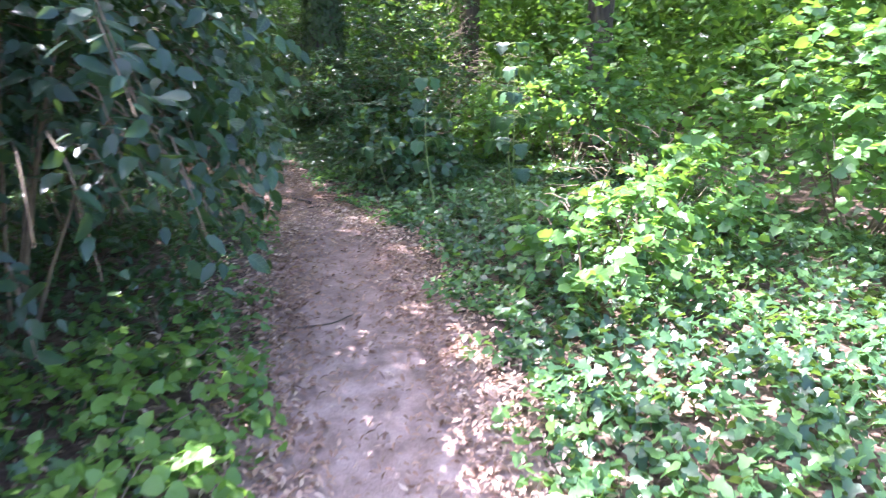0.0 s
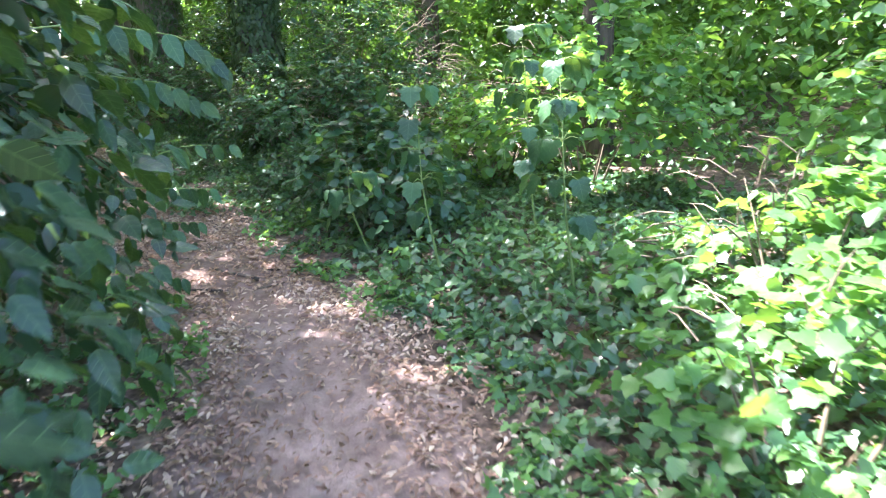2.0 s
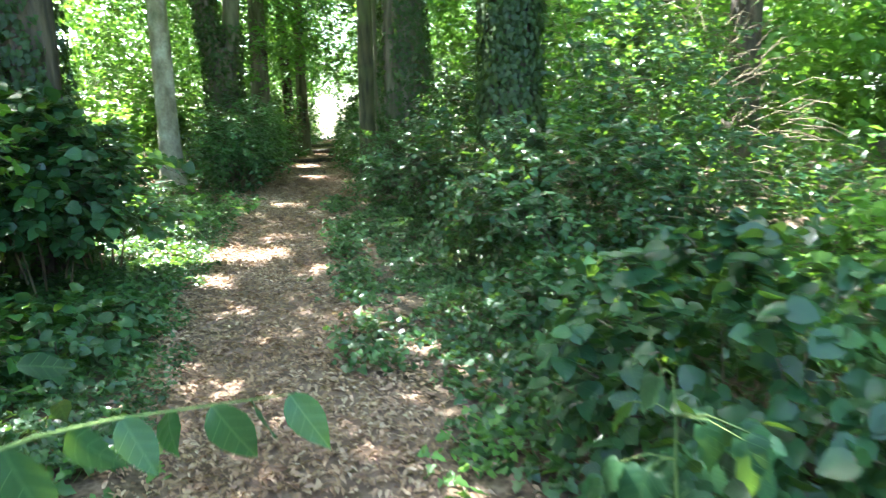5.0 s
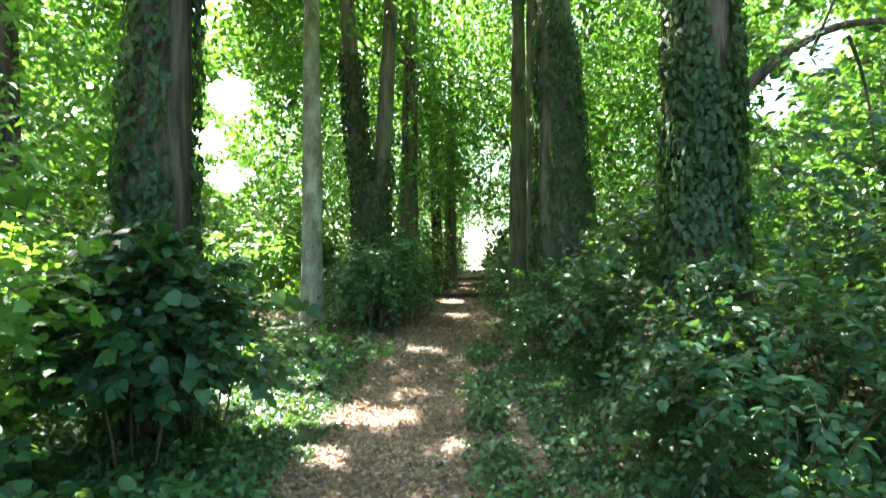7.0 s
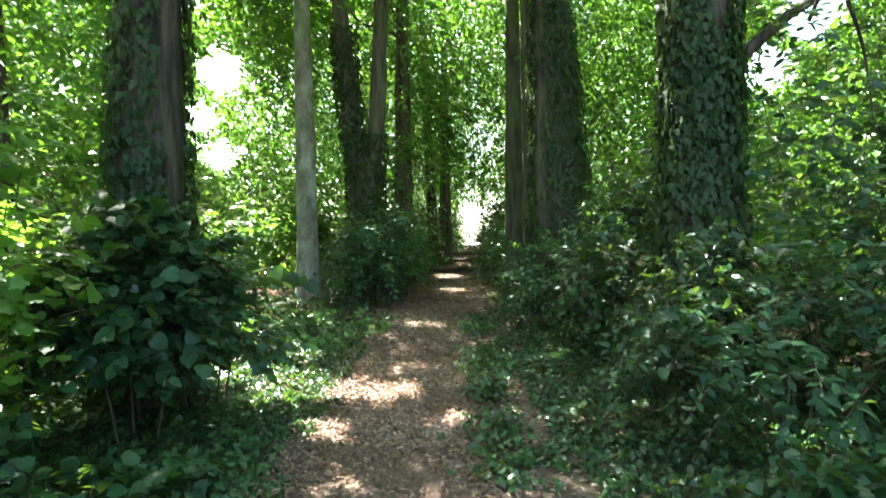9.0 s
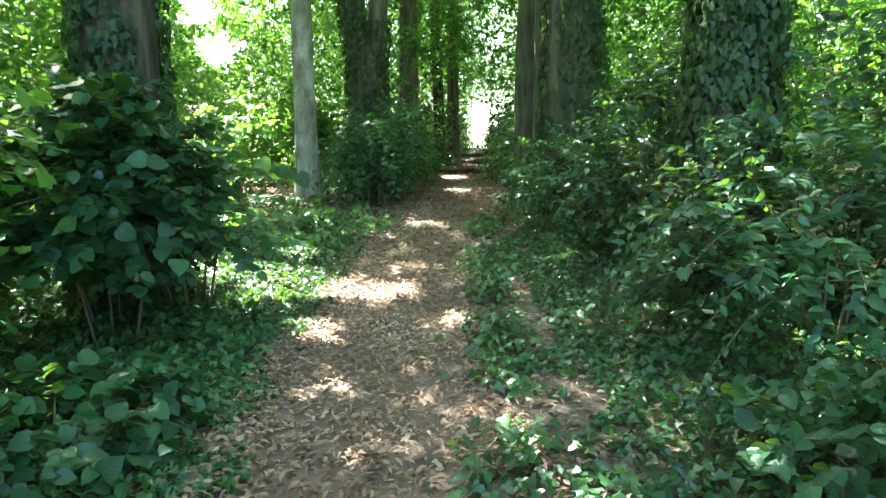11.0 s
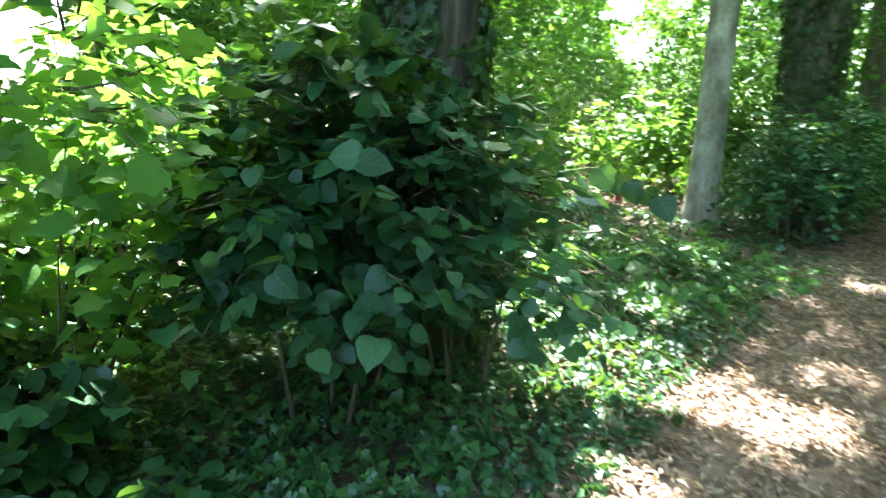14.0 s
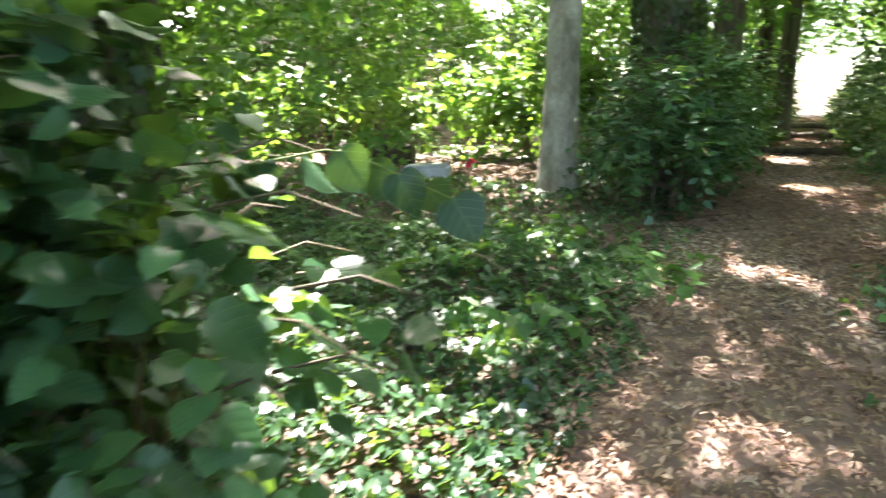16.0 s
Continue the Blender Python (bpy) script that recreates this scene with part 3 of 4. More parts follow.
# seedlings and stray ivy along both edges of the bare earth
ey = rng.uniform(-8, 1.8, 3400)
es = rng.choice([-1.0, 1.0], 3400)
ex = mid_line(ey) + es * (half_width(ey) + 0.12 + np.abs(rng.normal(0, 0.34, 3400)))
eok = np.array([noise.noise((a * 1.9, b * 1.9, 3.0)) > -0.05 for a, b in zip(ex, ey)])
ex, ey = ex[eok], ey[eok]
ea = rng.uniform(0, 6.283, len(ex))
seedlings = leaf_cloud("seedlings", np.stack([ex, ey, land(ex, ey) + rng.uniform(0.02, 0.11, len(ex))], -1), np.stack([np.cos(ea), np.sin(ea), -0.2 + 0 * ea], -1),
                       np.array([0, 0, 1.0]) + rng.normal(0, 0.4, (len(ex), 3)), rng.uniform(0.035, 0.065, len(ex)), IVYLEAF, M_MAPLE)
tagged(new("seedlings", seedlings), "small green seedlings scattered along the trodden earth", "seedlings", "", "stuff")
# the broken strip of ivy between path and right-hand litter
sy = rng.uniform(2.4, 9.5, 2200)
sx = 0.18 + 0.13 * rng.normal(size=2200) - 0.02 * (sy - 3)
sok = np.array([noise.noise((0.3, b * 1.3, 7.0)) > -0.15 for b in sy])
sx, sy = sx[sok], sy[sok]
sp = np.stack([sx, sy, land(sx, sy) + rng.uniform(0.03, 0.15, len(sx))], -1)
sa = rng.uniform(0, 6.283, len(sx))
strip = leaf_cloud("ivy_strip", sp, np.stack([np.cos(sa), np.sin(sa), -0.3 + 0 * sa], -1), np.array([0, 0, 1.0]) + rng.normal(0, 0.4, (len(sx), 3)),
                   rng.uniform(0.04, 0.075, len(sx)), IVYLEAF, M_IVY)
tagged(new("ivy_strip", strip), "broken strip of ivy creeping along the path edge", "ivy", "", "stuff")


# ---- trees ----
def trunk_line(x, y, h, lean, bow=0.0, n=22):
    z0 = float(land(x, y)) - 0.12
    t = np.linspace(0, 1, n) ** 1.25
    return np.stack([x + lean[0] * t + bow * np.sin(t * 3.1), y + lean[1] * t, z0 + (h + 0.12) * t], -1), t


def tree(label, x, y, h, r, bark, lean=(0, 0), bow=0.0, ivy=(0, 0, 0), crown=(7.5, 3.2, 2.8, 300), limbs=5, leaf=0.15, per=10, crown_at=(0, 0), flare=(0.45, 0.35), bare=None):
    """A tree: trunk, limbs, ivy up to a height, and a crown of leafy sprays."""
    t = thing("tree", x, y, float(land(x, y)), label, "tree")
    pts, s = trunk_line(x, y, h, lean, bow)
    rad = r * (1 - 0.75 * s) * (1 + flare[0] * np.exp(-(pts[:, 2] - pts[0][2]) / flare[1]))
    v, f = tube(pts, rad, 20, 0.1)
    part_mesh("trunk", mesh_from("trunk", v, f, bark, True), t)
    ends = []
    for k in range(limbs):
        hh = rng.uniform(0.42, 0.9)
        p0 = np.array([np.interp(hh, s, pts[:, i]) for i in range(3)])
        a = 2.4 * k + rng.uniform(-0.5, 0.5)
        ln = crown[1] * rng.uniform(0.6, 0.95)
        d = np.array([math.cos(a), math.sin(a), rng.uniform(0.35, 0.8)])
        q = np.linspace(0, 1, 7)[:, None]
        line = p0 + d * ln * q + np.array([0, 0, 0.3]) * q ** 2 + 0.12 * np.sin(q * 6 + k) * np.array([1, -1, 0.3])
        lr = r * 0.36 * (1 - 0.8 * q[:, 0]) * (1 - 0.4 * hh)
        v, f = tube(line, np.maximum(lr, 0.012), 7, 0.08)
        part_mesh("limb", mesh_from("limb", v, f, bark, True), t)
        ends.append(line)
    cz, cr, ch, n = crown
    c = np.array([np.interp(cz, pts[:, 2], pts[:, 0]) + crown_at[0], np.interp(cz, pts[:, 2], pts[:, 1]) + crown_at[1], cz + pts[0][2]])
    d = rng.normal(size=(n, 3))
    d /= np.linalg.norm(d, axis=1, keepdims=True)
    rr = rng.uniform(0.15, 1, (n, 1)) ** 0.5
    start = c + d * rr * [cr, cr, ch]
    _, p, tp, nm = sprays(start, d + [0, 0, 0.1], 0.9, per, 0.1, 0.45)
    ok = shaded(p) & clear_of_walk(p, 1.0, 3.2)
    p, tp, nm = p[ok], tp[ok], nm[ok]
    part_mesh("crown", leaf_cloud("crown", p, tp, nm, rng.uniform(0.7, 1.3, len(p)) * leaf, SIMPLE, M_CROWN), t, "leafy green crown with sunlit gaps", "stuff")
    if ivy[0]:
        h_ivy, n, spread = ivy
        zz = h_ivy * rng.random(n) ** 0.9
        a = rng.uniform(0, 2 * math.pi, n)
        bald = np.array([noise.noise((math.cos(b) * 1.3 + x, math.sin(b) * 1.3 + y, c_ * 0.45)) for b, c_ in zip(a, zz)])
        if bare is not None:
            bald = bald - 0.75 * np.clip(np.cos(a - bare) - 0.3, 0, 1) * (zz > 1.0)
        ok = bald + rng.normal(0, 0.12, n) > spread + 0.5 * (zz / h_ivy - 0.6) + 2.2 * np.clip(zz / h_ivy - 0.62, 0, 1)
        zz, a = zz[ok], a[ok]
        z_abs = zz + pts[0][2] + 0.1
        cx, cy, cr_ = (np.interp(z_abs, pts[:, 2], col) for col in (pts[:, 0], pts[:, 1], rad))
        out = np.stack([np.cos(a), np.sin(a), 0 * a], -1)
        p = np.stack([cx, cy, z_abs], -1) + out * (cr_ + rng.uniform(0.01, 0.11, len(a)))[:, None]
        tip = np.array([0, 0, -1.0]) + 0.5 * np.cross(out, [0, 0, 1.0]) * rng.normal(0, 1, (len(a), 1)) + 0.35 * out
        nm = out + np.array([0, 0, 0.3]) + rng.normal(0, 0.55, (len(a), 3))
        ok = shaded(p)
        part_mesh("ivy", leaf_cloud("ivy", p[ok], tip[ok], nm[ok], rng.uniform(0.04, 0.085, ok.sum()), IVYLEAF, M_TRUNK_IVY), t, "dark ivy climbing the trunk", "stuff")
    return t


L1 = tree("stout old tree with ridged brown bark and climbing ivy", -2.95, 5.85, 13, 0.33, M_BARK, (0.32, 0.3), 0.0, (8.0, 13500, -0.22), (8.2, 3.6, 2.6, 420), 5, bare=-0.75)
GREY = tree("slender tree with smooth pale grey bark", -2.95, 11.84, 14, 0.205, M_GREY, (0.05, 0.2), -0.04, (1.6, 420, 0.05), (9.5, 3.0, 3.0, 300), 4)
R1 = tree("thick ivy-clad tree trunk beside the path", 2.02, 6.05, 13, 0.32, M_BARK, (0.25, 0.3), 0.0, (4.9, 13500, -0.45), (8.5, 3.6, 2.6, 150), 5)
R2 = tree("ivy-covered tree leaning slightly over the path", 1.42, 10.1, 13, 0.33, M_OLIVE, (-0.42, 0.2), 0.0, (6.4, 9000, -0.5), (8.6, 3.2, 2.8, 230), 4, flare=(0.8, 2.2))
R2B = tree("mossy bare trunk standing close behind an ivy tree", 0.74, 11.6, 13, 0.17, M_MOSSY, (0.1, 0.1), 0.03, (0.8, 120, -0.1), (9.0, 2.4, 2.6, 200), 3)
R2C = tree("thin mossy trunk leaning against an ivy tree", 1.0, 11.2, 12, 0.14, M_OLIVE, (0.1, 0.1), -0.03, (1.2, 160, -0.1), (9.0, 2.0, 2.2, 120), 3)
L4 = tree("tall dark-barked tree behind the forked one", -1.75, 17.0, 14, 0.27, M_OLIVE, (0.3, 0), 0.0, (2.0, 500, -0.1), (8.6, 2.8, 3.2, 260), 4)
FAR_A = tree("thin dark trunk near the end of the path", -0.8, 21.0, 12, 0.2, M_OLIVE, (0.2, 0), 0.0, (0, 0, 0), (8.0, 2.6, 2.6, 200), 3)
FAR_B = tree("thin dark trunk near the end of the path", -1.2, 21.6, 12, 0.2, M_BARK, (-0.3, 0), 0.0, (0, 0, 0), (7.6, 2.6, 2.6, 200), 3)
BACK_L = tree("dark trunk deeper in the wood", -7.2, 9.9, 13, 0.23, M_BARK, (-0.4, 0), 0.05, (2.5, 500, 0.0), (9.0, 3.0, 2.6, 220), 4)
BACK_R = tree("shaded trunk behind the ivy bank", 6.2, 8.0, 13, 0.28, M_BARK, (0.3, 0), 0.0, (3.0, 700, -0.1), (9.0, 3.2, 2.8, 240), 4)
SIDE_R = tree("tall tree behind the sunlit ivy bank", 5.4, 2.2, 12, 0.24, M_BARK, (0.3, 0.3), 0.0, (2.5, 500, -0.1), (8.0, 3.0, 2.6, 160), 4)
# the next two trees are added out of view, as crowns for shade
SIDE_L = tree("hidden tree added to shade the start of the path", -4.3, -0.8, 12, 0.28, M_BARK, (0.5, 0.2), 0.0, (2.5, 500, -0.1), (7.2, 3.2, 2.4, 300), 5, crown_at=(1.0, 1.0))
BEHIND = tree("unseen tree added behind the start of the path", -4.8, -8.5, 12, 0.28, M_BARK, (0.3, 0), 0.0, (0, 0, 0), (8.0, 3.2, 2.4, 60), 4)


def forked_tree(label, x, y, r):
    t = thing("tree", x, y, float(land(x, y)), label, "tree")
    z0 = float(land(x, y)) - 0.1
    trunk = np.array([(x + 0.08, y, z0), (x + 0.05, y, z0 + 0.5), (x, y, z0 + 1.5), (x - 0.04, y, z0 + 2.4), (x - 0.02, y, z0 + 3.0)])
    v, f = tube(trunk, [r * 1.5, r * 1.15, r, r * 0.95, r * 0.35], 16, 0.1)
    part_mesh("trunk", mesh_from("trunk", v, f, M_OLIVE, True), t)
    q = np.linspace(0, 1, 16)
    left = np.stack([x - 0.1 - 0.68 * q ** 0.75, y + 0 * q, z0 + 2.2 + 10.0 * q], -1)
    right = np.stack([x + 0.1 + 0.56 * q ** 0.65, y + 0.15 * q, z0 + 2.2 + 10.0 * q], -1)
    for line, rr in ((left, 0.2), (right, 0.18)):
        v, f = tube(line, rr * (1 - 0.7 * q), 12, 0.08)
        part_mesh("limb", mesh_from("limb", v, f, M_OLIVE, True), t, "upright limb of the fork")
    n = 5200
    zz, a = rng.uniform(0, 5.2, n), rng.uniform(0, 6.283, n)
    which = rng.random(n)
    cx = np.where(zz < 2.6, x, np.where(which < 0.62, np.interp(zz, left[:, 2] - z0, left[:, 0]), np.interp(zz, right[:, 2] - z0, right[:, 0])))
    rr = np.where(zz < 2.6, r * 1.1, 0.2)
    ok = ~((zz > 3.2) & (which > 0.62))
    zz, a, cx, rr = zz[ok], a[ok], cx[ok], rr[ok]
    out = np.stack([np.cos(a), np.sin(a), 0 * a], -1)
    p = np.stack([cx, y + 0 * cx, z0 + zz], -1) + out * (rr + rng.uniform(0.0, 0.08, len(a)))[:, None]
    tip = np.array([0, 0, -1.0]) + 0.4 * rng.normal(0, 1, (len(a), 3)) + 0.3 * out
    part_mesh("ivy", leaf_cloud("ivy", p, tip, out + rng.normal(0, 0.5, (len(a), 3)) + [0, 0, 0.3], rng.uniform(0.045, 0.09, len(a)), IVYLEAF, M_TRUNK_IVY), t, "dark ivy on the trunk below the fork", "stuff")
    d = rng.normal(size=(380, 3))
    d /= np.linalg.norm(d, axis=1, keepdims=True)
    start = np.array([x, y, 9.5]) + d * rng.uniform(0.15, 1, (380, 1)) ** 0.5 * [3.2, 3.2, 3.0]
    _, p, tp, nm = sprays(start, d, 0.9, 10, 0.1, 0.45)
    ok = shaded(p)
    part_mesh("crown", leaf_cloud("crown", p[ok], tp[ok], nm[ok], rng.uniform(0.1, 0.2, ok.sum()), SIMPLE, M_CROWN), t, "leafy green crown", "stuff")


forked_tree("ivy-wrapped tree forking into two upright limbs", -1.98, 12.5, 0.29)
# the bare side limb of the ivy trunk
q = np.linspace(0, 1, 10)[:, None]
limb = np.array([2.3, 6.1, 3.0]) + np.array([2.9, 0.9, 1.5]) * q + np.array([0, 0, 0.25]) * np.sin(q * 5)
v, f = tube(limb, 0.062 * (1 - 0.7 * q[:, 0]), 7, 0.1)
part_mesh("limb", mesh_from("limb", v, f, M_BARK, True), R1, "bare side limb rising outwards")
for k, (b0, b1) in enumerate([((3.6, 6.5, 3.75), (4.1, 6.9, 2.6)), ((4.1, 6.65, 4.0), (4.9, 6.7, 3.3)), ((3.1, 6.3, 3.45), (3.5, 6.1, 4.4))]):
    line = np.array(b0) + (np.array(b1) - np.array(b0)) * q + 0.08 * np.sin(q * 4 + k)
    v, f = tube(line, 0.022 * (1 - 0.7 * q[:, 0]), 6)
    part_mesh("twig", mesh_from("twig", v, f, M_BARK, True), R1)


# ---- shrubs ----
def shrub(name, label, category, x, y, rx, ry, h, n, size, half, mat, single, droop=0.5, low=0.1, per=9, length=0.4, singles=140, stems=7, group="", floor=0.0):
    """A shrub: stems from the ground, thin twigs and leaves; the leaves next to the path are meshes of their own."""
    z0 = float(land(x, y))
    t = thing(name, x, y, z0, label, category, group)
    runs = []
    for k in range(stems):
        a = 6.283 * k / stems + rng.uniform(-0.3, 0.3)
        e = np.array([x + 0.65 * rx * math.cos(a), y + 0.65 * ry * math.sin(a), z0 + h * rng.uniform(0.5, 0.85)])
        b = np.array([x + 0.12 * math.cos(a), y + 0.12 * math.sin(a), z0 - 0.06])
        s = np.linspace(0, 1, 6)[:, None]
        v, f = tube(b + (e - b) * s + np.array([0, 0, 0.25 * h]) * s * (1 - s), 0.011 * (1.15 - s[:, 0]), 6)
        part_mesh("stem", mesh_from("stem", v, f, M_TWIG, True), t)
    d = rng.normal(size=(n, 3))
    d[:, 2] = np.abs(d[:, 2]) * 1.0 - 0.25
    d /= np.linalg.norm(d, axis=1, keepdims=True)
    rr = rng.uniform(0.12, 1, (n, 1)) ** 0.42
    start = np.array([x, y, z0 + low * h + 0.35 * h]) + d * rr * [rx, ry, 0.62 * h]
    start[:, 2] = np.maximum(start[:, 2], z0 + 0.12)
    tw, p, tp, nm = sprays(start, d, length, per, 0.15, droop)
    for k in range(0, n, 2):
        if clear_of_walk(tw[k], 0.6, 2.4).all() and tw[k][2][2] > z0 + floor:
            runs.append((tw[k], np.array([0.006, 0.004, 0.002])))
    part_mesh("twigwork", joined_tubes("twigwork", runs, M_TWIG, 4), t, "thin brown twigs", "stuff")
    p[:, 2] = np.maximum(p[:, 2], land(p[:, 0], p[:, 1]) + 0.03)
    ok = shaded(p, 0.4) & clear_of_walk(p, 0.42, 2.3) & (p[:, 2] > z0 + floor)
    p, tp, nm = p[ok], tp[ok], nm[ok]
    sz = rng.uniform(0.6, 1.25, len(p)) * size
    order = np.argsort(np.abs(p[:, 0] - mid_line(p[:, 1])))
    one, rest = order[:singles], order[singles:]
    single_leaves(t, p[one], tp[one], nm[one], sz[one], half, single)
    part_mesh("foliage", leaf_cloud("foliage", p[rest], tp[rest], nm[rest], sz[rest], half, mat), t, "", "stuff")
    return t


# drooping shrub that hangs over the start of the path
shrub("shrub", "dark drooping shrub with oval leaves hanging over the path", "shrub", -2.4, -2.6, 1.35, 1.5, 2.9, 1250, 0.092, OVATE, M_DROOP, M_DROOP1, 0.9, 0.1, 9, 0.5, 290, 9, "", 0.42)
shrub("shrub", "dark undergrowth behind the drooping shrub", "shrub", -3.5, -3.3, 1.0, 1.1, 2.0, 480, 0.09, OVATE, M_DROOP, M_DROOP1, 0.7, 0.05, 9, 0.45, 40, 6)
DROOPING = shrub("shrub", "drooping shrub with oval leaves beside bare earth", "shrub", -2.0, -0.7, 1.15, 1.25, 2.6, 640, 0.105, OVATE, M_DROOP, M_DROOP1, 0.9, 0.1, 9, 0.5, 290, 7, "", 0.2)
shrub("weeds", "low leafy weeds under the drooping shrub", "weeds", -2.1, -4.0, 0.8, 0.7, 0.2, 70, 0.06, LIME, M_FRESH, M_FRESH1, 0.4, 0.05, 7, 0.24, 200, 5)
shrub("weeds", "low weeds among fallen leaves", "weeds", -1.6, -2.9, 0.35, 0.5, 0.2, 36, 0.055, LIME, M_MAPLE, M_MAPLE1, 0.4, 0.05, 6, 0.2, 120, 4)
# opposite bank
shrub("shrub", "low sunlit bush of young maple leaves", "shrub", 0.95, -3.35, 0.5, 0.55, 0.75, 90, 0.08, MAPLELEAF, M_MAPLE, M_MAPLE1, 0.4, 0.05, 7, 0.25, 140, 5)
shrub("shrub", "bright green bush on the ivy bank", "shrub", 2.1, -2.6, 0.8, 0.8, 0.95, 200, 0.085, MAPLELEAF, M_MAPLE, M_MAPLE1, 0.4, 0.05, 7, 0.28, 100, 6)
shrub("shrub", "shady bush at the bend of the path", "shrub", 1.45, 0.9, 0.65, 0.9, 0.95, 210, 0.08, LIME, M_SHRUB, M_SHRUB1, 0.5, 0.05, 8, 0.28, 160, 6)
shrub("shrub", "leafy bush rising above the ivy bank", "shrub", 3.8, 0.7, 1.1, 1.2, 1.9, 300, 0.095, LIME, M_MAPLE, M_MAPLE1, 0.5, 0.05, 8, 0.35, 60, 6)
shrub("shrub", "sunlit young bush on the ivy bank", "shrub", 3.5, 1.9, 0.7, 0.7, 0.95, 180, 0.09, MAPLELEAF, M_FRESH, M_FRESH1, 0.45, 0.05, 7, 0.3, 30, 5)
shrub("shrub", "sunlit undergrowth on the ivy bank", "shrub", 4.3, -3.0, 1.2, 1.6, 2.2, 380, 0.095, LIME, M_MAPLE, M_MAPLE1, 0.5, 0.05, 8, 0.35, 40, 6)
# around the ivy trunk
shrub("shrub", "dense dark bush around the ivy-clad trunk", "shrub", 2.3, 4.8, 1.15, 1.2, 1.5, 620, 0.085, OVATE, M_SHRUB, M_SHRUB1, 0.45, 0.05, 9, 0.42, 240, 9)
shrub("shrub", "dark spreading bush beyond the ivy-clad trunk", "shrub", 3.7, 5.0, 1.1, 1.05, 2.6, 540, 0.085, OVATE, M_SHRUB, M_SHRUB1, 0.45, 0.05, 9, 0.42, 40, 7)
shrub("shrub", "dense bush with glossy leaves beside the path", "shrub", 3.6, 3.4, 1.1, 1.1, 1.1, 300, 0.085, OVATE, M_SHRUB, M_SHRUB1, 0.45, 0.05, 9, 0.42, 60, 7)
shrub("shrub", "tall leafy shrub behind the ivy-clad trunk", "shrub", 3.7, 7.0, 1.7, 1.5, 4.6, 400, 0.11, OVATE, M_SHRUB, M_SHRUB1, 0.45, 0.05, 9, 0.5, 20, 7)
shrub("shrub", "tall dark bush at the foot of the ivy-clad trunk", "shrub", 1.95, 7.2, 0.85, 0.9, 2.2, 520, 0.09, OVATE, M_SHRUB, M_SHRUB1, 0.45, 0.05, 9, 0.42, 40, 8)
shrub("shrub", "low leafy undergrowth beside the path", "shrub", 1.65, 2.7, 0.75, 0.8, 0.5, 220, 0.062, LIME, M_SHRUB, M_SHRUB1, 0.4, 0.05, 8, 0.25, 160, 5)
shrub("shrub", "rounded bush below an ivy-covered trunk", "shrub", 1.35, 8.9, 0.85, 1.2, 1.35, 320, 0.085, OVATE, M_BUSH, M_BUSH1, 0.4, 0.05, 9, 0.35, 120, 7)
shrub("shrub", "hedge-like bush along the far path", "shrub", 1.35, 13.4, 1.0, 1.8, 1.7, 300, 0.1, OVATE, M_BUSH, M_BUSH1, 0.4, 0.05, 9, 0.4, 30, 6)
# in front of the stout tree
shrub("shrub", "broad-leaved shrub in front of a stout trunk", "shrub", -2.66, 5.1, 0.62, 0.65, 1.7, 440, 0.08, LIME, M_SHRUB, M_SHRUB1, 0.55, 0.12, 8, 0.34, 290, 3, "", 0.45)
shrub("shrub", "leafy shoots with wide rounded leaves before a stout trunk", "shrub", -2.5, 4.8, 0.55, 0.5, 1.5, 170, 0.1, LIME, M_SHRUB, M_SHRUB1, 0.5, 0.25, 7, 0.36, 150, 3, "", 0.65)
BROAD = shrub("shrub", "broad-leaved shoots leaning towards the path", "shrub", -2.3, 5.6, 0.6, 0.6, 1.35, 130, 0.098, LIME, M_BUSH, M_BUSH1, 0.5, 0.15, 7, 0.38, 200, 5)
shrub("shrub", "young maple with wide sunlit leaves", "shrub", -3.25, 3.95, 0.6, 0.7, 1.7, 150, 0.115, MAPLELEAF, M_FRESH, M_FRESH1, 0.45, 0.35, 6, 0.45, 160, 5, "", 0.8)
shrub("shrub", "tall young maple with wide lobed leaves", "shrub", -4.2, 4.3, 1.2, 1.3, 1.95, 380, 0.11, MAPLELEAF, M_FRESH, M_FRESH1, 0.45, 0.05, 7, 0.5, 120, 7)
# two bushes added to darken ground that the beams leave too bright
shrub("shrub", "low bush added over sunlit ground by the young maple", "shrub", -3.0, 3.3, 0.6, 0.5, 0.75, 170, 0.085, LIME, M_SHRUB, M_SHRUB1, 0.5, 0.05, 8, 0.3, 120, 6)
shrub("shrub", "low bush added over sunlit ground by the young maple", "shrub", -3.95, 3.55, 0.7, 0.6, 0.95, 190, 0.09, LIME, M_MAPLE, M_MAPLE1, 0.5, 0.05, 8, 0.32, 20, 6)
shrub("shrub", "low undergrowth in the ivy", "shrub", -2.7, 2.5, 0.8, 0.8, 0.45, 150, 0.09, LIME, M_MAPLE, M_MAPLE1, 0.4, 0.05, 7, 0.28, 140, 5)
shrub("shrub", "low shady undergrowth in the ivy", "shrub", -1.95, 3.3, 0.5, 0.7, 0.35, 120, 0.08, LIME, M_SHRUB, M_SHRUB1, 0.4, 0.05, 7, 0.25, 160, 5)
shrub("shrub", "maple seedlings growing out of the ivy", "shrub", -1.95, 8.4, 0.9, 1.1, 0.35, 45, 0.08, MAPLELEAF, M_MAPLE, M_MAPLE1, 0.3, 0.05, 6, 0.22, 120, 5)
shrub("shrub", "dark bush between a grey trunk and the path", "shrub", -1.75, 11.2, 0.55, 0.7, 1.3, 260, 0.09, OVATE, M_BUSH, M_BUSH1, 0.45, 0.05, 9, 0.38, 60, 7)
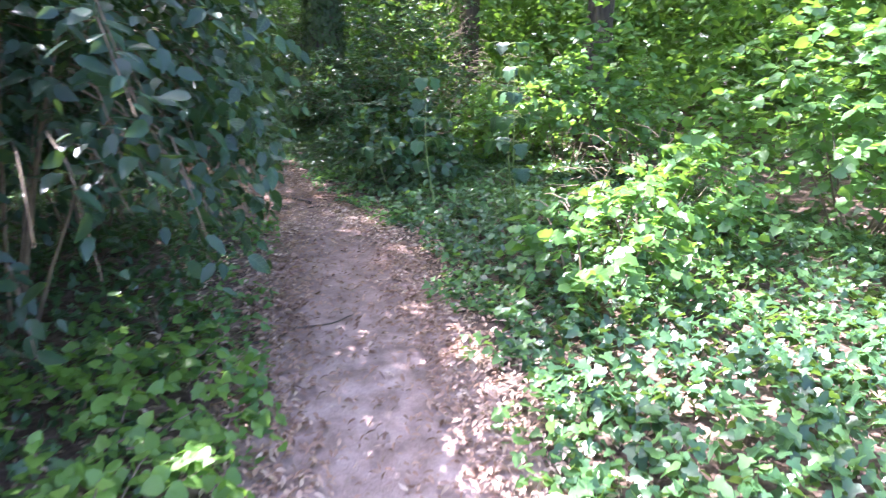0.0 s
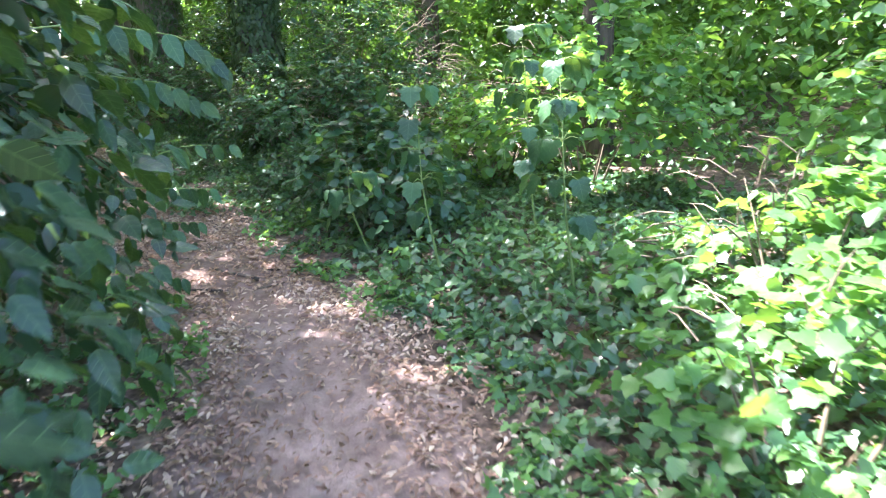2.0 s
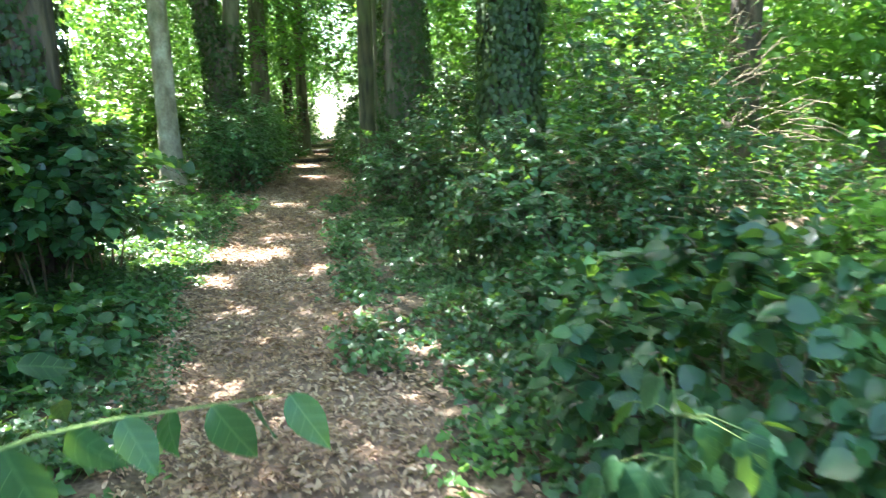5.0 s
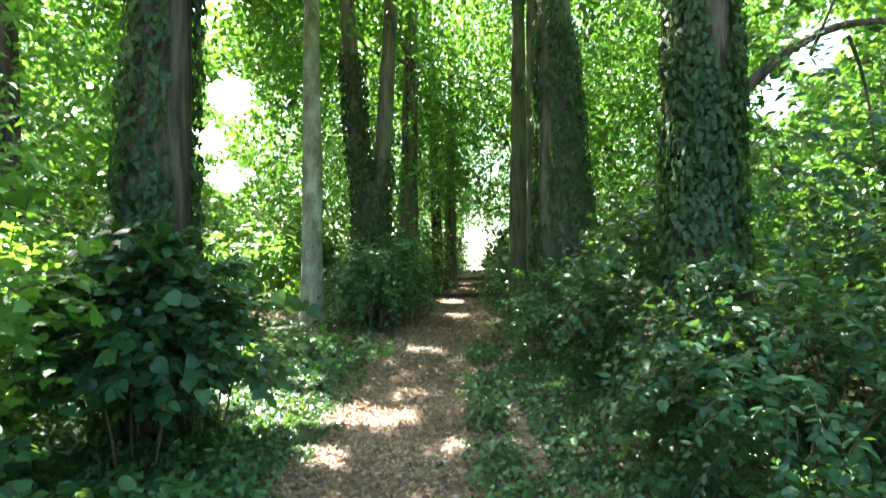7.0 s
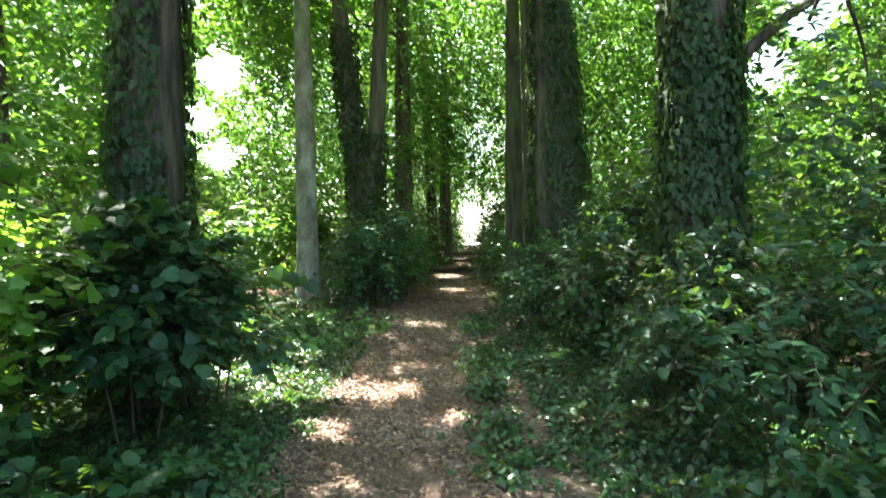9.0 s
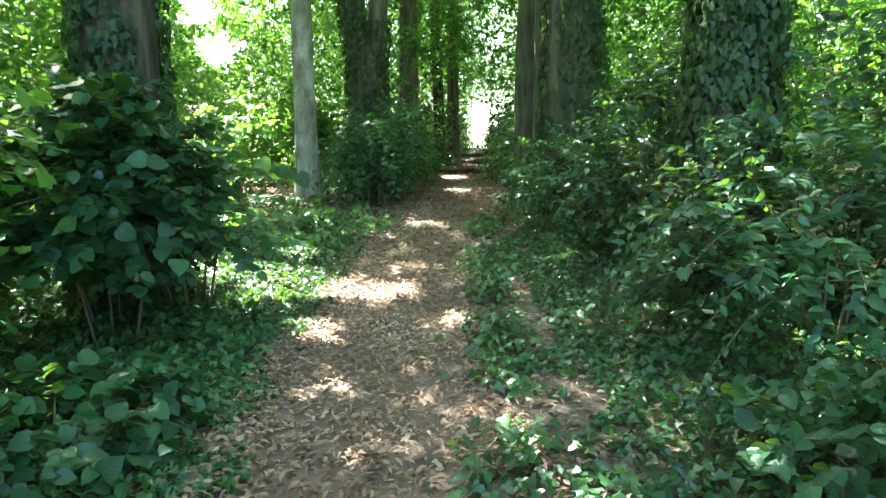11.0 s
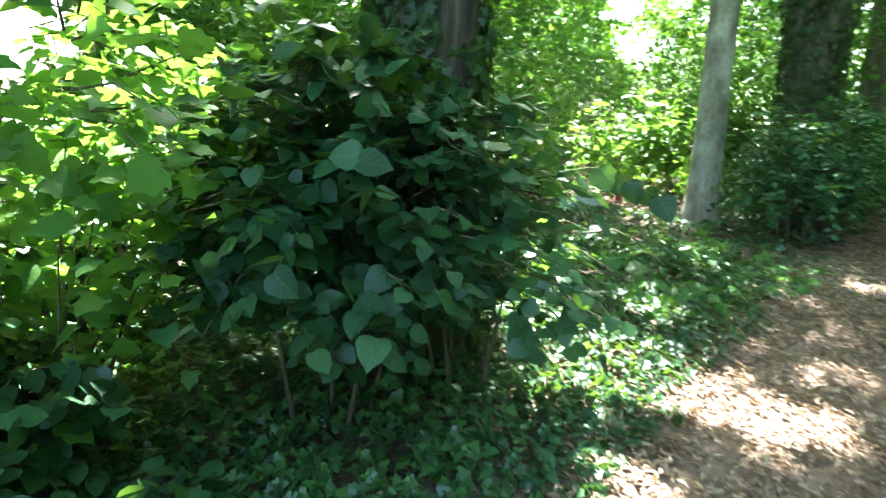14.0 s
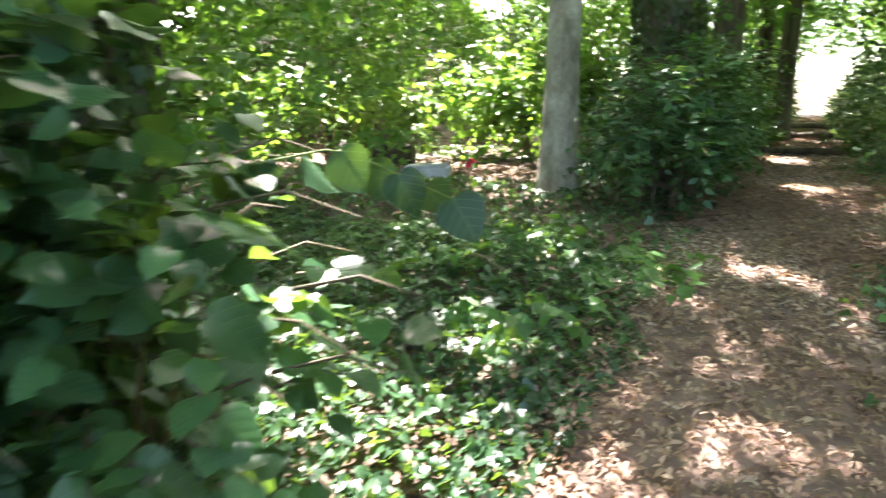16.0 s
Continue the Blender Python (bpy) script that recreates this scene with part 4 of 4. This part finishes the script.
shrub("shrub", "dark bush crowding the rising path", "shrub", -1.6, 13.7, 0.75, 1.1, 1.75, 300, 0.1, OVATE, M_BUSH, M_BUSH1, 0.45, 0.05, 9, 0.4, 30, 6)
# dark bushes added so the sunlit patch behind the maple stays dark
shrub("shrub", "low dark bush added to hide sunlit ground behind the maple", "shrub", -4.9, 5.5, 0.9, 0.8, 0.65, 190, 0.09, LIME, M_SHRUB, M_SHRUB1, 0.5, 0.05, 8, 0.3, 30, 6)
shrub("shrub", "low dark bush added to hide sunlit ground behind the maple", "shrub", -5.9, 4.6, 1.0, 0.9, 0.8, 200, 0.1, LIME, M_SHRUB, M_SHRUB1, 0.5, 0.05, 8, 0.3, 10, 6)
shrub("shrub", "sunlit green bush behind the grey trunk", "shrub", -4.5, 15.6, 1.2, 1.0, 2.0, 330, 0.12, LIME, M_FRESH, M_FRESH1, 0.4, 0.05, 8, 0.45, 10, 7)
shrub("weeds", "green seedlings and weeds among pale fallen leaves", "weeds", -2.2, -5.0, 0.7, 0.8, 0.22, 70, 0.06, LIME, M_FRESH, M_FRESH1, 0.4, 0.05, 7, 0.22, 140, 5)
shrub("weeds", "green seedlings and weeds among pale fallen leaves", "weeds", -1.75, -3.6, 0.4, 0.6, 0.2, 40, 0.055, MAPLELEAF, M_FRESH, M_FRESH1, 0.4, 0.05, 6, 0.2, 100, 4)
shrub("shrub", "bushes at the foot of the forked tree", "shrub", -1.75, 12.2, 0.8, 1.4, 1.55, 330, 0.095, OVATE, M_BUSH, M_BUSH1, 0.45, 0.05, 9, 0.4, 60, 7)
shrub("shrub", "bushes beside the far path", "shrub", -1.7, 15.4, 0.7, 1.8, 1.6, 260, 0.11, OVATE, M_BUSH, M_BUSH1, 0.45, 0.05, 9, 0.4, 20, 6)
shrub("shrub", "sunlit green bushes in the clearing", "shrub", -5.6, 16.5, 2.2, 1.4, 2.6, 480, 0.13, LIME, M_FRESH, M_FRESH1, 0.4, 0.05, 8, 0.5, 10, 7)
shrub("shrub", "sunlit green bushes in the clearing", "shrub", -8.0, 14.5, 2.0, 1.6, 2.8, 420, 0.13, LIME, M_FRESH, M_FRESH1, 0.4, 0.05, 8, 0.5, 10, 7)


# ---- the wood around ----
def thicket(name, label, n, x0, x1, y0, y1, z0, z1, leaf, mat, reach=0.0, per=8, room=0.95, gaps=-0.02):
    """Layered foliage of the wood on one side; leaves grow larger away from the path."""
    c = np.stack([rng.uniform(0, 1, n) ** (1.0 + reach), rng.uniform(y0, y1, n), rng.uniform(z0, z1, n)], -1)
    c[:, 0] = x0 + (x1 - x0) * c[:, 0]
    hole = np.array([noise.noise((a * 0.36, b * 0.36, d * 0.36)) + 0.5 * noise.noise((a * 0.9, b * 0.9, d * 0.9)) for a, b, d in c])
    c = c[hole > gaps]
    c[:, 2] += land(c[:, 0], c[:, 1])
    out = rng.normal(size=c.shape) * [1, 1, 0.4]
    _, p, tp, nm = sprays(c, out, 0.8, per, 0.0, 0.4)
    p[:, 2] = np.maximum(p[:, 2], land(p[:, 0], p[:, 1]) + 0.05)
    ok = shaded(p) & clear_of_walk(p, room, 3.4)
    p, tp, nm = p[ok], tp[ok], nm[ok]
    far = np.clip(np.abs(p[:, 0]) - 4, 0, 20)
    sz = (leaf + 0.012 * far) * rng.uniform(0.65, 1.3, len(p))
    tagged(new(name, leaf_cloud(name, p, tp, nm, sz, SIMPLE, mat)), label, "woodland", "", "stuff")


thicket("woodland_foliage", "sunlit woodland foliage beyond the stout tree", 14200, -4.8, -15, -3.0, 30, 0.2, 9.5, 0.14, M_CROWN, 0.3)
thicket("woodland_foliage", "sunlit woodland foliage beyond the ivy bank", 14600, 4.8, 15, -6.5, 30, 0.2, 9.5, 0.14, M_CROWN, 0.3)
thicket("woodland_foliage", "dense green undergrowth deeper in the wood", 4600, -8, -20, -8, 34, 0.0, 4.0, 0.2, M_CROWN)
thicket("woodland_foliage", "dense green undergrowth deeper in the wood", 4700, 6.5, 20, -12, 34, 0.0, 4.0, 0.2, M_CROWN)
thicket("woodland_foliage", "hanging foliage along the far path", 8500, -1.8, -7, 14.5, 36, 0.5, 9, 0.14, M_CROWN)
thicket("woodland_foliage", "hanging foliage along the far path", 8500, 1.5, 7, 12.5, 36, 0.5, 9, 0.14, M_CROWN)
thicket("woodland_foliage", "branches arching over the far path", 7500, -3.2, 3.2, 14, 36, 2.3, 9.0, 0.14, M_CROWN)
thicket("woodland_foliage", "deep shaded foliage at the back of the wood", 4600, -13, -24, -4, 42, 0.0, 11.0, 0.34, M_CROWN, 0.0, 8, 0.95, -0.3)
thicket("woodland_foliage", "deep shaded foliage at the back of the wood", 5200, 13, 24, -12, 42, 0.0, 11.0, 0.34, M_CROWN, 0.0, 8, 0.95, -0.3)
thicket("woodland_foliage", "foliage closing the wood on one side of the field gate", 1500, -16, -0.9, 38, 43, 0.0, 10.0, 0.34, M_CROWN, 0.0, 8, 0.95, -0.4)
thicket("woodland_foliage", "foliage closing the wood on one side of the field gate", 1500, 2.4, 16, 38, 43, 0.0, 10.0, 0.34, M_CROWN, 0.0, 8, 0.95, -0.4)
thicket("woodland_foliage", "leafy boughs hanging before thin trunks", 520, -2.6, 0.1, 15.0, 20.0, 3.0, 8.0, 0.13, M_CROWN, 0.0, 8, 0.95, -0.3)


def canopy(name, label, n, x0, x1, y0, y1, z0, z1, leaf, gaps=-0.2):
    """A leaf roof added to shade the wood, broken by sunlit gaps and thinner above the path's open side."""
    c = np.stack([rng.uniform(x0, x1, n), rng.uniform(y0, y1, n), rng.uniform(z0, z1, n)], -1)
    hole = np.array([noise.noise((a * 0.45, d * 0.45, e * 0.3)) for a, d, e in c])
    thin = ((c[:, 0] - mid_line(c[:, 1]) > 0.5) & (c[:, 0] < 5.5) & (c[:, 1] < 11)) & (rng.random(n) < np.where(c[:, 1] > 3, 0.25, 0.85))
    thin |= (np.abs(c[:, 0] - mid_line(c[:, 1])) < 2.2) & (c[:, 1] > 8) & (rng.random(n) < 0.45)
    c = c[(hole > gaps) & ~thin & (c[:, 1] > -2.0)]
    out = rng.normal(size=c.shape) * [1, 1, 0.2]
    _, p, tp, nm = sprays(c, out, 1.0, 7, 0.0, 0.25)
    ok = shaded(p)
    p, tp, nm = p[ok], tp[ok], nm[ok]
    me = leaf_cloud(name, p, tp, nm, leaf * rng.uniform(0.7, 1.3, len(p)), SIMPLE, M_CROWN)
    tagged(new(name, me), label, "woodland", "", "stuff")


# leaf layers added overhead, mostly out of view, to shade wood and path
canopy("leaf_canopy", "green leaf canopy added over the wood for shade", 11000, -17, 17, -14, 37, 9.5, 12.5, 0.34, -0.38)
canopy("leaf_canopy", "dense crowns added above the path to block sun", 3000, -10, -1.5, 1, 24, 8.0, 9.8, 0.26, -0.6)
canopy("leaf_canopy", "unseen tree crowns added to shade the path", 750, -1.6, 4.5, 1.0, 8.0, 8.0, 9.6, 0.26, -0.5)
thicket("woodland_foliage", "leafy branches closing the end of the path", 4200, -1.9, 1.9, 17, 37, 2.3, 6.5, 0.14, M_CROWN)
thicket("woodland_foliage", "low bushes crowding the far path", 1900, -2.4, -0.5, 17, 36, 0.0, 1.9, 0.12, M_SHRUB, 0.0, 8, 0.62, -0.5)
thicket("woodland_foliage", "low bushes crowding the far path", 1900, 0.1, 2.4, 16, 36, 0.0, 1.9, 0.12, M_SHRUB, 0.0, 8, 0.62, -0.5)
thicket("woodland_foliage", "leafy branches hanging behind the ivy trunks", 1300, 1.0, 4.6, 11.5, 15.5, 3.0, 8.5, 0.13, M_CROWN, 0.0, 8, 0.95, -0.25)
thicket("woodland_foliage", "tall foliage far back in the wood", 4600, -10, -22, -6, 40, 2.5, 10.0, 0.2, M_CROWN)
thicket("woodland_foliage", "tall foliage far back in the wood", 3700, 10, 22, -8, 40, 2.5, 10.0, 0.2, M_CROWN)
thicket("woodland_foliage", "trees closing the far end of the wood", 2600, -12, 12, 35, 41, 2.6, 10.0, 0.22, M_CROWN)
thicket("woodland_foliage", "wood behind the start of the path", 700, -12, 6, -17, -11.5, 0.2, 8, 0.2, M_CROWN)


# ---- small things ----
def saplings():
    """Thin maple seedlings with a few large leaves."""
    for label, x, y, h, n in (("maple sapling with limp lobed leaves", 1.05, -0.75, 1.35, 22), ("maple sapling standing in the ivy", 1.5, -1.6, 1.5, 24),
                              ("young maple seedling in the ivy", 0.95, 0.2, 0.8, 12), ("maple sapling on the bank", 2.2, -0.4, 1.7, 24)):
        z0 = float(land(x, y))
        t = thing("sapling", x, y, z0, label, "sapling", "maple saplings on the bank")
        q = np.linspace(0, 1, 8)[:, None]
        line = np.array([x, y, z0 - 0.05]) + np.array([-0.12, 0.05, h]) * q + 0.03 * np.sin(q * 7 + x) * np.array([1, 0.6, 0])
        v, f = tube(line, 0.009 * (1.2 - q[:, 0]), 6)
        part_mesh("stem", mesh_from("stem", v, f, M_STEM, True), t)
        k = rng.integers(3, 8, n)
        a = rng.uniform(0, 6.283, n)
        out = np.stack([np.cos(a), np.sin(a), 0.1 + 0 * a], -1)
        p = line[k] + out * rng.uniform(0.06, 0.22, (n, 1))
        single_leaves(t, p, 0.6 * out + [0, 0, -1.0], np.array([0, 0, 1.0]) + 0.6 * out + rng.normal(0, 0.2, (n, 3)), rng.uniform(0.1, 0.15, n), MAPLELEAF, M_SHRUB1)
        for i, pp in zip(k, p):
            v, f = tube(np.array([line[i], (line[i] + pp) / 2 + [0, 0, 0.02], pp]), [0.003, 0.0025, 0.002], 4)
            part_mesh("stalk", mesh_from("stalk", v, f, M_STEM, True), t)


saplings()


def shoot(owner, label, pts, n, size, half=OVATE):
    """One long pliant shoot with hanging leaves."""
    pts = np.array(pts, float)
    q = np.linspace(0, 1, 12)
    seg = np.linspace(0, 1, len(pts))
    line = np.stack([np.interp(q, seg, pts[:, i]) for i in range(3)], -1)
    v, f = tube(line, 0.005 * (1.2 - q), 6)
    t = part_mesh("shoot", mesh_from("shoot", v, f, M_STEM, True), owner, label)
    s = np.linspace(0.15, 1, n)
    p = np.stack([np.interp(s, q, line[:, i]) for i in range(3)], -1)
    along = line[-1] - line[0]
    side = np.cross(along, [0, 0, 1.0])
    side /= np.linalg.norm(side)
    alt = np.where(np.arange(n) % 2, 1.0, -1.0)[:, None]
    tips = 0.35 * along / np.linalg.norm(along) + 0.45 * side * alt + [0, 0, -0.9] + rng.normal(0, 0.15, (n, 3))
    single_leaves(t, p, tips, alt * side * 0.4 + [0, 0, 0.6] + rng.normal(0, 0.2, (n, 3)) - 0.6 * np.array([0.3, 0.9, 0]), rng.uniform(0.75, 1.2, n) * size, half, M_SHRUB1)


shoot(DROOPING, "pale green shoot reaching over the path", [(-1.1, -0.75, 0.98), (-0.75, -0.6, 1.03), (-0.4, -0.42, 1.08), (-0.12, -0.28, 1.04)], 14, 0.115)
shoot(DROOPING, "leafy twig drooping from the shrub", [(-1.25, -1.3, 1.66), (-0.85, -1.3, 1.7), (-0.5, -1.26, 1.64), (-0.33, -1.22, 1.5)], 18, 0.13)
shoot(DROOPING, "leafy twig drooping from the shrub", [(-1.2, -1.05, 1.45), (-0.85, -1.0, 1.5), (-0.55, -0.98, 1.44), (-0.36, -0.92, 1.32)], 17, 0.12)
shoot(DROOPING, "leafy twig drooping low over the path edge", [(-1.25, -1.2, 0.95), (-0.85, -1.1, 1.0), (-0.42, -1.0, 0.92)], 16, 0.095)
shoot(DROOPING, "leafy twig drooping low over the path edge", [(-1.2, -0.9, 0.72), (-0.85, -0.8, 0.78), (-0.45, -0.75, 0.7)], 16, 0.09)
shoot(DROOPING, "leafy twig hanging at the path edge", [(-1.2, -1.0, 0.5), (-0.85, -0.95, 0.55), (-0.6, -0.9, 0.45)], 12, 0.085)
shoot(DROOPING, "leafy twig hanging at the path edge", [(-1.15, -0.7, 0.32), (-0.85, -0.6, 0.36), (-0.6, -0.55, 0.26)], 11, 0.08)
shoot(BROAD, "lime twig leaning out with wide leaves", [(-2.3, 5.9, 1.25), (-1.9, 6.2, 1.35), (-1.6, 6.35, 1.2)], 8, 0.15, LIME)


def log_step(label, y, r):
    """A log laid across the path to hold the rising soil."""
    x = float(mid_line(y))
    q = np.linspace(-0.85, 0.8, 10)
    line = np.stack([x + q, y + 0.03 * np.sin(q * 4), land(x + 0 * q, y) + r * 0.75 + 0.01 * np.sin(q * 7)], -1)
    v, f = tube(line, r * (1 + 0.08 * np.sin(q * 5)), 10, 0.15)
    tagged(new("log_step", mesh_from("log_step", v, f, M_BARK, True)), label, "log", "log steps across the path")


log_step("weathered log set across the rising path", 18.0, 0.075)
log_step("weathered log set across the rising path", 21.4, 0.085)
log_step("weathered log set across the rising path", 24.5, 0.085)


def fallen_twig(label, x, y, a, ln, r):
    q = np.linspace(0, 1, 9)
    line = np.stack([x + ln * (q - 0.5) * math.cos(a) + 0.02 * np.sin(q * 5 + x), y + ln * (q - 0.5) * math.sin(a) + 0.02 * np.cos(q * 6), 0 * q], -1)
    line[:, 2] = land(line[:, 0], line[:, 1]) + r + 0.004
    v, f = tube(line, r * (1.1 - 0.6 * q), 7, 0.15)
    tagged(new("fallen_twig", mesh_from("fallen_twig", v, f, M_BARK, True)), label, "twig", "twigs lying on the path")


fallen_twig("crooked dark twig lying on bare earth", -0.04, 0.34, 1.94, 0.5, 0.014)
fallen_twig("dark twig lying across the earth path", -0.35, 0.17, 2.31, 0.48, 0.011)
fallen_twig("thin twig on the trodden earth", -0.4, 1.12, 2.53, 0.4, 0.007)
fallen_twig("short twig on the path", 0.23, 0.3, 2.3, 0.16, 0.007)
fallen_twig("thin bent twig on the path", 0.14, -0.03, 0.2, 0.36, 0.006)
fallen_twig("thin pale stick among fallen leaves", -1.15, -3.1, 0.3, 0.6, 0.009)
fallen_twig("thin stick among fallen leaves", -0.75, -3.0, 0.2, 0.4, 0.006)


def fallen_leaves(n):
    """Single pale leaves on the bare earth."""
    kinds = [fine_leaf(OVATE, f, d) for f, d in ((0.5, 0.1), (0.9, 0.3), (0.3, -0.25))]
    for me in kinds:
        me.materials.append(M_DRY1)
    for k in range(n):
        y = rng.uniform(-5.5, 3.5)
        x = float(mid_line(y)) + rng.normal(0, 0.5) * float(half_width(y))
        ob = new("fallen_leaf", kinds[k % 3])
        tagged(ob, "small pale curled leaf on the bare earth path", "leaf", "fallen leaves on the path")
        sz = rng.uniform(0.03, 0.055)
        ob.matrix_world = pose(x, y, float(land(x, y)) + 0.016, rng.uniform(-15, 15), rng.uniform(-15, 15), rng.uniform(0, 360)) @ Matrix.Diagonal((sz, sz, sz, 1))


fallen_leaves(160)


def litter_spot():
    """Rubbish left in the clearing: a slab, a log and two red scraps."""
    z = float(land(-4.9, 12.3))
    bm = bmesh.new()
    bmesh.ops.create_cube(bm, size=1)
    bmesh.ops.scale(bm, vec=(0.62, 0.4, 0.2), verts=bm.verts)
    bmesh.ops.bevel(bm, geom=bm.edges[:], offset=0.04, segments=2, affect="EDGES")
    for vv in bm.verts:
        vv.co += 0.03 * Vector(noise.noise_vector(vv.co * 4))
    me = bpy.data.meshes.new("stone_block")
    bm.to_mesh(me)
    me.materials.append(M_GREYSTONE)
    ob = tagged(new("stone_block", me), "grey weathered stone block lying in the undergrowth", "stone")
    ob.matrix_world = pose(-4.9, 12.3, z + 0.1, 4, -3, 20)
    for label, x, y, a, zz in (("crumpled red scrap with a white rim on the ground", -4.75, 13.4, 0.4, 0), ("crumpled red scrap beside a rotten log", -6.55, 12.6, 2.0, 0)):
        bm = bmesh.new()
        bmesh.ops.create_cone(bm, cap_ends=True, segments=14, radius1=0.085, radius2=0.075, depth=0.18)
        bmesh.ops.bevel(bm, geom=bm.edges[:], offset=0.012, segments=2, affect="EDGES")
        for vv in bm.verts:
            vv.co += 0.03 * Vector(noise.noise_vector(vv.co * 9 + Vector((x, y, 0))))
        me = bpy.data.meshes.new("red_scrap")
        bm.to_mesh(me)
        me.materials.append(M_RED)
        ob = tagged(new("red_scrap", me), label, "litter")
        ob.matrix_world = pose(x, y, float(land(x, y)) + 0.09, 8, 6, math.degrees(a))
    q = np.linspace(0, 1, 12)
    line = np.stack([-7.4 + 1.5 * q, 13.5 + 0.15 * q, land(-7.4 + 1.5 * q, 13.5 + 0 * q) + 0.15], -1)
    v, f = tube(line, 0.17 * (1 + 0.1 * np.sin(q * 9)), 12, 0.2)
    tagged(new("rotten_log", mesh_from("rotten_log", v, f, M_BARK, True)), "rotten brown log on the woodland floor", "log")
    n = 2600
    x, y = rng.normal(-5.2, 1.2, n), rng.normal(13.2, 0.6, n)
    a = rng.uniform(0, 6.283, n)
    p = np.stack([x, y, land(x, y) + rng.uniform(0.01, 0.05, n)], -1)
    me = leaf_cloud("leaf_litter", p, np.stack([np.cos(a), np.sin(a), 0 * a], -1), np.array([0, 0, 1.0]) + rng.normal(0, 0.3, (n, 3)), rng.uniform(0.05, 0.1, n), DRYLEAF, M_DRY, 0.5, 0.3)
    tagged(new("leaf_litter", me), "orange-brown leaf litter around a stone block", "leaf litter", "", "stuff")


litter_spot()
